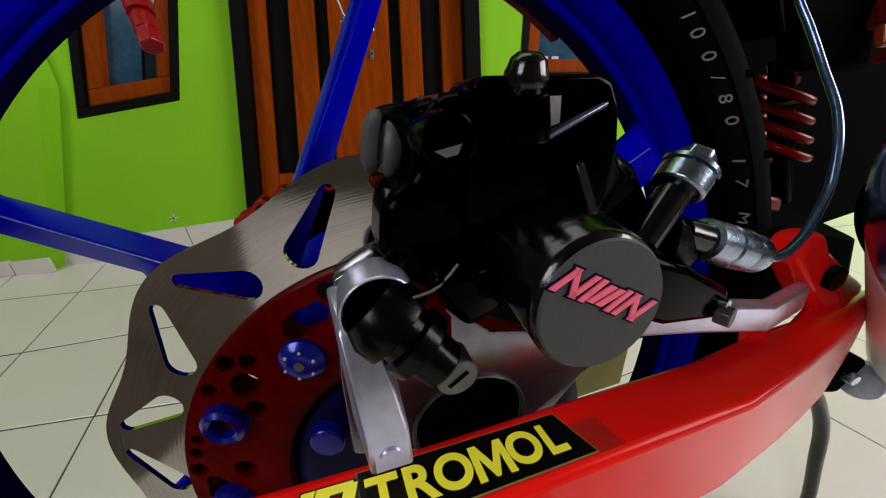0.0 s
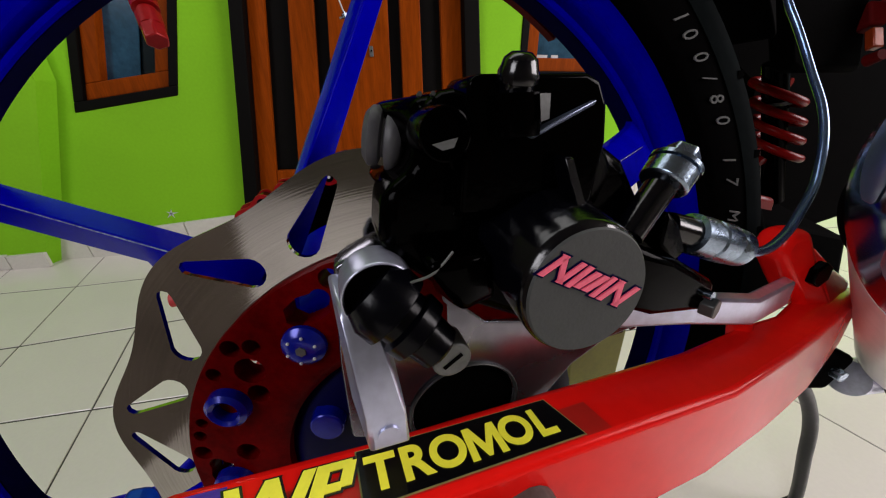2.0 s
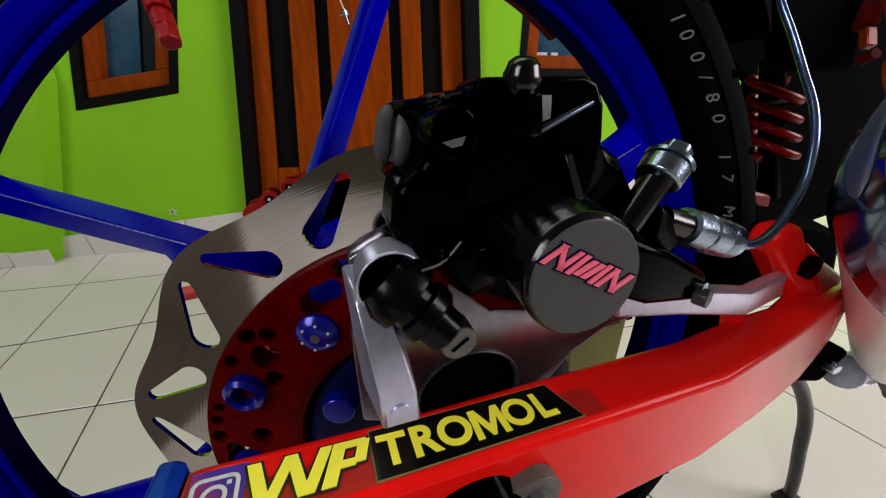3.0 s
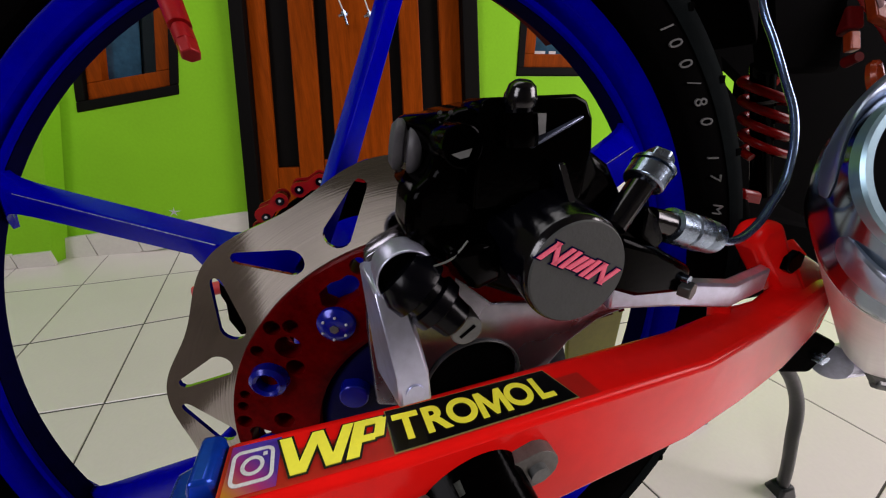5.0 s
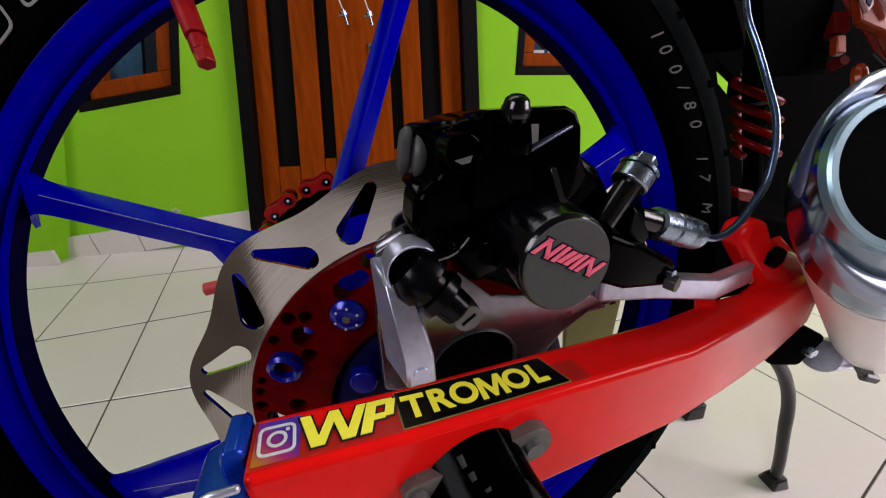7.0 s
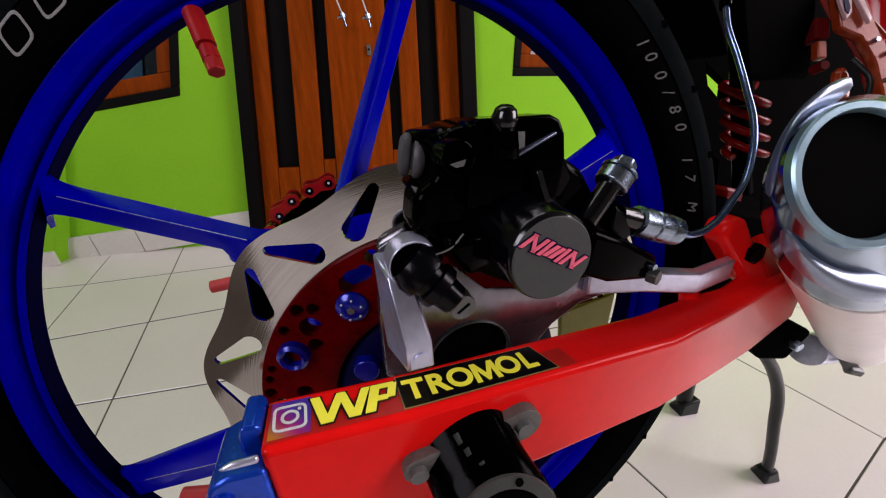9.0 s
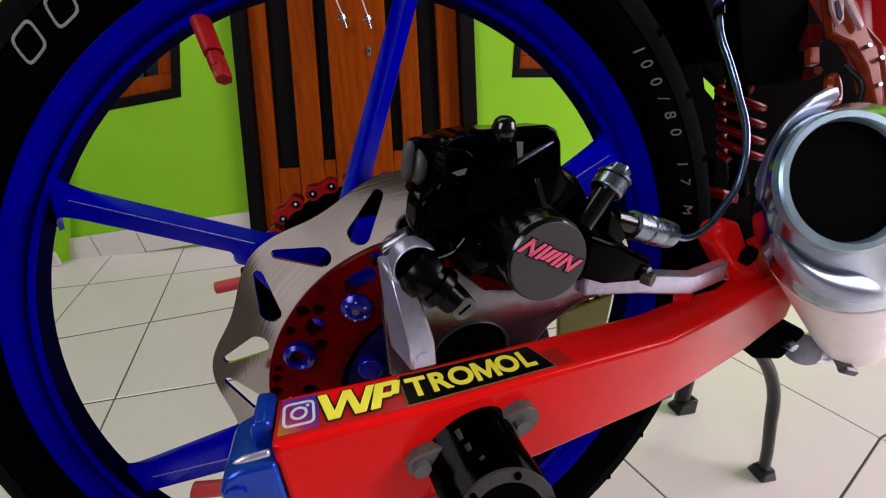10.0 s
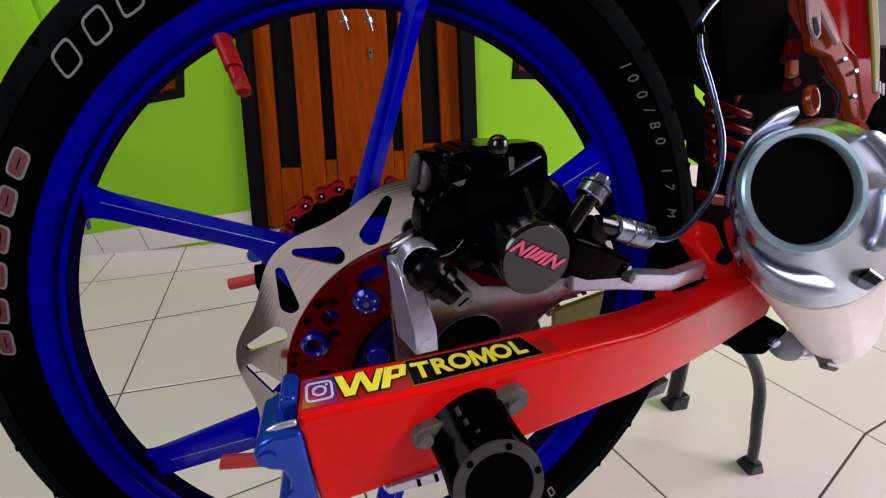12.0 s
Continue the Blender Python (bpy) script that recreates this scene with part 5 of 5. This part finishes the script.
prism([(0.4172, 0.0951), (0.443, 0.091), (0.4517, 0.0676), (0.4794, 0.0545), (0.4883, 0.0165), (0.4596, 0.0268)], 0.10, 0.2, bm=gaps)
carve(body, gaps)
part("side_cover", prism([(0.254, 0.2206), (0.265, 0.1986), (0.290, 0.1549), (0.3000, 0.1520), (0.3709, 0.1520), (0.3507, 0.1998), (0.3374, 0.2239), (0.36, 0.34), (0.20, 0.34)], 0.02, 0.035), PLASTIC, bike, "black plastic side cover", bevel=0.004)
part("frame_tube", rod((0.30, 0.075, 0.215), (0.36, 0.075, 0.235), 0.02), PLASTIC, bike)
part("engine_case", hull([(0.24, 0.045, 0.040), (0.33, 0.03, 0.034), (0.46, 0.02, 0.0), (0.48, 0.02, -0.05), (0.28, 0.03, 0.005), (0.24, 0.12, 0.040), (0.48, 0.12, -0.05), (0.46, 0.12, 0.03), (0.31, 0.035, -0.075), (0.41, 0.035, -0.080)]), PLASTIC, bike, "black engine cases", bevel=0.008)

# ---- silencer: an end cone with a round mouth on a long can ----
SIDE = pose(-0.0491, -0.2160, 0.1586, 66.32, 2.12, -18.20)


def rings(stops, n=64, shut=True):
    """Circles (x, y, depth, radius) skinned one after another."""
    return loft([[(x + r * math.cos(math.tau * i / n), y + r * math.sin(math.tau * i / n), -d) for i in range(n)] for x, y, d, r in stops], shut=shut)


C0, C1 = (0.1582, 0.0257, 0.151), (0.2030, 0.0187, 0.185)
muf = part("silencer", rings([(*C0[:2], 0.1535, 0.0236), (*C0[:2], 0.1508, 0.0240), (*C0[:2], 0.1500, 0.0252), (*C0[:2], 0.1508, 0.0268), (0.1612, 0.0254, 0.1545, 0.0300), (0.1800, 0.0225, 0.168, 0.0395), (0.1985, 0.0193, 0.180, 0.0498), (0.2030, 0.0187, 0.185, 0.0511), (0.2042, 0.0181, 0.187, 0.0500)]), CHROME, bike, "polished steel silencer with black mouth", local=SIDE)
part("can", rings([(0.2040, 0.0182, 0.1862, 0.0500), (0.2052, 0.0178, 0.1866, 0.0512), (0.4859, -0.0862, 0.420, 0.0545), (0.4859, -0.0862, 0.424, 0.0500)]), CAN, muf, "pale satin steel can")
# shut black plug paints the shade inside the mouth
part("mouth", rings([(*C0[:2], 0.1512, 0.0239), (0.1700, 0.0225, 0.175, 0.0239), (0.1900, 0.0200, 0.20, 0.0239)]), BORE, muf, "black plug standing for the unlit bore")
part("mouth_lip", rings([(*C0[:2], 0.1520, 0.0236), (*C0[:2], 0.1492, 0.0241), (*C0[:2], 0.1484, 0.0246), (*C0[:2], 0.1484, 0.0270), (*C0[:2], 0.1492, 0.0278), (*C0[:2], 0.1520, 0.0280)], shut=False), LIP, muf, "rounded aluminium lip")


def cone_at(s, angle, out=0.0):
    """A place on the cone, s from the mouth to the base."""
    a = radians(angle)
    x, y, d, r = [p + (q - p) * s for p, q in zip((*C0, 0.0268), (*C1, 0.0511))]
    r += out
    return (x + r * math.cos(a), y + r * math.sin(a), -d + out)


def ridge(a0, a1, s, r, label, lift=0.0005):
    """A pressed crescent that swells out of the cone and closes round at both ends."""
    n, secs = 20, []
    for i in range(n + 1):
        u = 2 * i / n - 1
        a = a0 + (a1 - a0) * i / n
        c, q = Vector(cone_at(s, a, lift)), Vector(cone_at(s + 0.02, a, lift))
        up = (q - c).normalized()
        out = (Vector(cone_at(s, a, 0.01)) - Vector(cone_at(s, a, 0.0))).normalized()
        k = r * max(0.02, 1 - abs(u) ** 6) ** 0.5
        secs.append([c + up * k * math.cos(math.tau * j / 20) + out * k * 0.75 * math.sin(math.tau * j / 20) for j in range(20)])
    part("cone_ridge", loft(secs), RIDGE, muf, label)


ridge(203, 286, 0.50, 0.0105, "raised polished crescent")
ridge(104, 182, 0.56, 0.0098, "raised polished crescent", 0.0045)
ridge(22, 58, 0.70, 0.0070, "raised polished ridge")
ridge(-38, 12, 0.45, 0.0060, "raised polished ridge")
part("cone_rivet", rod(cone_at(0.70, 306, -0.001), cone_at(0.72, 306, 0.003), 0.0058, 0.0045, n=24), CHROME, muf)
part("clamp_bolt", rod((0.437, -0.1330, -0.393), (0.450, -0.1360, -0.393), 0.0055, hexed=True), SCREW_GREY, muf, bevel=0.001)
part("clamp_strap", hull([(0.395, -0.083, -0.375), (0.402, -0.078, -0.375), (0.452, -0.136, -0.392), (0.440, -0.138, -0.392), (0.395, -0.083, -0.382), (0.440, -0.138, -0.398)]), DARK_GREY, muf, bevel=0.001)
part("link_pipe", rod((0.400, -0.1130, -0.400), (0.520, -0.1180, -0.440), 0.0175, n=32), ALU, bike, "short polished exhaust pipe", local=SIDE)

# ---- fairing and brackets above the silencer ----
FLAT = Matrix.Rotation(radians(-90), 4, "X")
fair = part("tail_fairing", prism([(0.3000, 0.260), (0.3900, 0.260), (0.3900, 0.1371), (0.3930, 0.0874), (0.3740, 0.1000), (0.3640, 0.1190), (0.3565, 0.1544), (0.3460, 0.1743), (0.3330, 0.1930), (0.3180, 0.219)], 0.304, 0.316, m=FLAT), FAIRING_RED, bike, "glossy deep red side fairing", local=SIDE, bevel=0.002, seg=3)
part("fairing_bracket", prism([(0.3076, 0.24), (0.3235, 0.24), (0.3245, 0.2117), (0.3331, 0.1949), (0.3407, 0.1733), (0.3494, 0.1541), (0.3532, 0.1085), (0.347, 0.1133), (0.3398, 0.1445), (0.3292, 0.1637), (0.3206, 0.1675), (0.3134, 0.1709), (0.3080, 0.2117)], 0.290, 0.297), COPPER, fair, "orange enamelled bracket", local=FLAT, bevel=0.0012)
for x, y in ((0.3385, 0.1600), (0.3480, 0.1500), (0.3465, 0.1290)):
    part("bracket_rivet", rod((x, y, -0.291), (x, y, -0.287), 0.0018, n=14), ZINC, fair)
part("fairing_edge", prism([(0.3052, 0.235), (0.3176, 0.235), (0.3185, 0.2088), (0.3247, 0.1946), (0.3327, 0.1756), (0.3308, 0.1718), (0.3223, 0.1875), (0.3165, 0.2000), (0.3172, 0.1804), (0.3128, 0.1747), (0.3076, 0.1898), (0.3060, 0.2088)], 0.286, 0.289), PALE_PINK, fair, "pale glossy fairing trim", local=FLAT, bevel=0.0006)
# flat dark blue piece laid on the trim in place of a slit hole
part("fairing_slot", prism([(0.3092, 0.1935), (0.3120, 0.1945), (0.3148, 0.1830), (0.3135, 0.1785), (0.3110, 0.1810)], 0.2852, 0.2860), BLUE_DARK, fair, "flat dark blue piece standing for a slit", local=FLAT)
part("fairing_crease", prism([(0.3321, 0.1960), (0.3330, 0.1962), (0.3592, 0.1674), (0.3670, 0.1133), (0.3657, 0.1130), (0.3580, 0.1668)], 0.296, 0.2985), COPPER, fair, local=FLAT)
part("edge_strip", prism([(0.3625, 0.240), (0.3695, 0.240), (0.3700, 0.2117), (0.3719, 0.1685), (0.3705, 0.1325), (0.3667, 0.1325), (0.3657, 0.1685), (0.3633, 0.2117)], 0.290, 0.2925), OLIVE, fair, "yellow-olive edge strip", local=FLAT, bevel=0.001)
part("inner_cover", prism([(0.372, 0.250), (0.400, 0.250), (0.400, 0.1745), (0.3735, 0.1745)], 0.294, 0.297), STAND, fair, "dark teal inner cover", local=FLAT, bevel=0.001)
part("dark_grille", prism([(0.3636, 0.1231), (0.3698, 0.1290), (0.395, 0.135), (0.395, 0.0645), (0.3698, 0.0845), (0.3566, 0.1066)], 0.285, 0.288), PLASTIC, fair, local=FLAT)
for x, y in ((0.3660, 0.1380), (0.3690, 0.1365), (0.3720, 0.1350)):
    part("white_stripe", box(x, y, -0.2885, 0.0012, 0.010, 0.001, m=Matrix()), WHITE_PRINT, fair, smooth=False)
ring_m = SIDE @ Matrix.Translation((0.3237, 0.1306, -0.30)) @ Matrix.Rotation(radians(28), 4, "Y")
part("cable_eye", lathe([(0.0090, -0.002), (0.0100, -0.0026), (0.0125, -0.0026), (0.0135, 0.0), (0.0125, 0.0026), (0.0100, 0.0026), (0.0090, 0.002)], 32, axis="z"), COPPER, bike, "red-orange ring bracket", local=ring_m)
part("red_block", hull([(x, y, z) for x in (0.3010, 0.3130) for y in (0.1670, 0.1842) for z in (-0.31, -0.297)]), SHADED_RED, bike, local=SIDE, bevel=0.002)
part("orange_tab", box(0.3062, 0.158, -0.30, 0.0074, 0.014, 0.006), COPPER, bike, local=SIDE, bevel=0.001)
part("red_button", rod((0.3072, 0.1452, -0.305), (0.3072, 0.1448, -0.296), 0.0042, 0.0036, n=20), SHADED_RED, bike, local=SIDE)
pipe = tube("vent_pipe", [(0.3331, 0.1514, -0.300), (0.3380, 0.143, -0.298), (0.3424, 0.1338, -0.296), (0.3409, 0.1205, -0.296), (0.339, 0.1130, -0.296)], 0.0020, STAND, bike, "dark grey breather pipe")
pipe.matrix_basis = SIDE

# ---- centre stand ----
INV = BIKE.inverted()
stand = part("centre_stand", hull([(0.309, 0.00, 0.327), (0.3553, -0.005, 0.3448), (0.408, 0.00, 0.318), (0.396, 0.00, 0.300), (0.389, 0.00, 0.284), (0.350, 0.00, 0.292), (0.309, 0.045, 0.327), (0.408, 0.045, 0.318), (0.389, 0.045, 0.284)]), PLASTIC, bike, "black centre stand with two bowed legs", local=INV, bevel=0.005)
leg = tube("stand_leg", [(0.352, 0.020, 0.298), (0.378, 0.020, 0.285), (0.403, 0.020, 0.262), (0.428, 0.020, 0.232), (0.452, 0.020, 0.193), (0.476, 0.020, 0.135), (0.505, 0.020, 0.065), (0.524, 0.021, 0.014)], 0.0067, STAND, stand, "worn grey-black tubular leg")
part("stand_foot", hull([(0.512, 0.010, 0.0), (0.543, 0.008, 0.0), (0.546, 0.034, 0.0), (0.514, 0.036, 0.0), (0.511, 0.012, 0.022), (0.531, 0.012, 0.026), (0.531, 0.030, 0.026), (0.511, 0.030, 0.022)]), STAND, stand, bevel=0.004, seg=3)
far_leg = tube("stand_leg", [(0.430, 0.15, 0.30), (0.470, 0.152, 0.18), (0.490, 0.154, 0.10), (0.505, 0.155, 0.012)], 0.012, STAND, stand, "worn grey-black tubular leg")
part("stand_foot", hull([(0.486, 0.138, 0.0), (0.524, 0.136, 0.0), (0.524, 0.166, 0.0), (0.486, 0.168, 0.0), (0.488, 0.140, 0.026), (0.524, 0.140, 0.032), (0.520, 0.162, 0.032)]), STAND, stand, bevel=0.003)
part("stand_brace", hull([(0.345, 0.10, 0.10), (0.365, 0.10, 0.12), (0.430, 0.12, 0.115), (0.430, 0.12, 0.085), (0.345, 0.13, 0.10), (0.430, 0.14, 0.115)]), STAND, stand, bevel=0.003)
for z in (0.292,):
    part("stand_bolt", rod((0.378, -0.010, z + 0.02), (0.378, 0.0, z + 0.02), 0.006, hexed=True), ZINC, stand, bevel=0.001)

# ---- floor tiles, each a piece of its own ----
ALONG = [(-3.25, -0.62), (-2.90, -0.62), (-2.55, -0.62), (-2.20, -0.61), (-1.85, -0.58), (-1.50, -0.53), (-1.19, -0.44), (-0.99, -0.34), (-0.793, -0.26), (-0.563, -0.25), (-0.16, -0.27), (0.230, -0.34), (0.683, -0.29), (1.075, -0.12), (1.52, -0.09), (1.97, -0.07), (2.42, -0.05), (2.9, -0.03), (3.4, 0.0)]
ACROSS = [(-4.0, 0.0), (-3.2, 0.02), (-2.5, 0.04), (-1.9, 0.08), (-1.40, 0.12), (-1.02, 0.18), (-0.68, 0.25), (-0.395, 0.31), (0.098, 0.20), (0.414, 0.01), (0.690, 0.13), (0.975, 0.08), (1.27, 0.05), (1.6, 0.05)]


def joint(i, j):
    """Where joint i, running away from the camera, crosses joint j."""
    (x0, s), (y0, t) = ALONG[i], ACROSS[j]
    y = y0
    for _ in range(12):
        x = x0 + s * (max(-0.45, y) - 0.4)
        y = y0 + t * (min(0.95, max(-1.0, x)) + 0.57)
    return Vector((x, y, 0))


def tile(corners, n):
    """One floor tile with a fine bevelled rim."""
    c = sum(corners, Vector()) / 4
    w = ((corners[1] - corners[0]).length + (corners[2] - corners[3]).length) / 2
    h = ((corners[3] - corners[0]).length + (corners[2] - corners[1]).length) / 2
    low = [c + Vector(((p - c).x * (1 - 0.0030 / w), (p - c).y * (1 - (0.0062 if n[1] > 8 else 0.0026) / h), 0)) for p in corners]
    top = [c + Vector(((p - c).x * (1 - 0.0044 / w), (p - c).y * (1 - (0.0080 if n[1] > 8 else 0.0040) / h), 0)) for p in corners]
    me = bpy.data.meshes.new("floor_tile")
    vs = [(p.x - c.x, p.y - c.y, -0.004) for p in low] + [(p.x - c.x, p.y - c.y, -0.0009) for p in low] + [(p.x - c.x, p.y - c.y, 0.0) for p in top]
    fs = [(k, (k + 1) % 4, 4 + (k + 1) % 4, 4 + k) for k in range(4)] + [(4 + k, 4 + (k + 1) % 4, 8 + (k + 1) % 4, 8 + k) for k in range(4)] + [(8, 9, 10, 11)]
    me.from_pydata(vs, [], fs)
    me.materials.append(TILE)
    ob = new("floor_tile", me)
    ob.parent = floor
    ob.location = c
    return ob


for i in range(len(ALONG) - 1):
    for j in range(2, len(ACROSS) - 1):
        corners = [joint(i, j), joint(i + 1, j), joint(i + 1, j + 1), joint(i, j + 1)]
        if max(p.x for p in corners) > -2.1 and min(p.y for p in corners) < 1.18:
            tile(corners, (i, j))
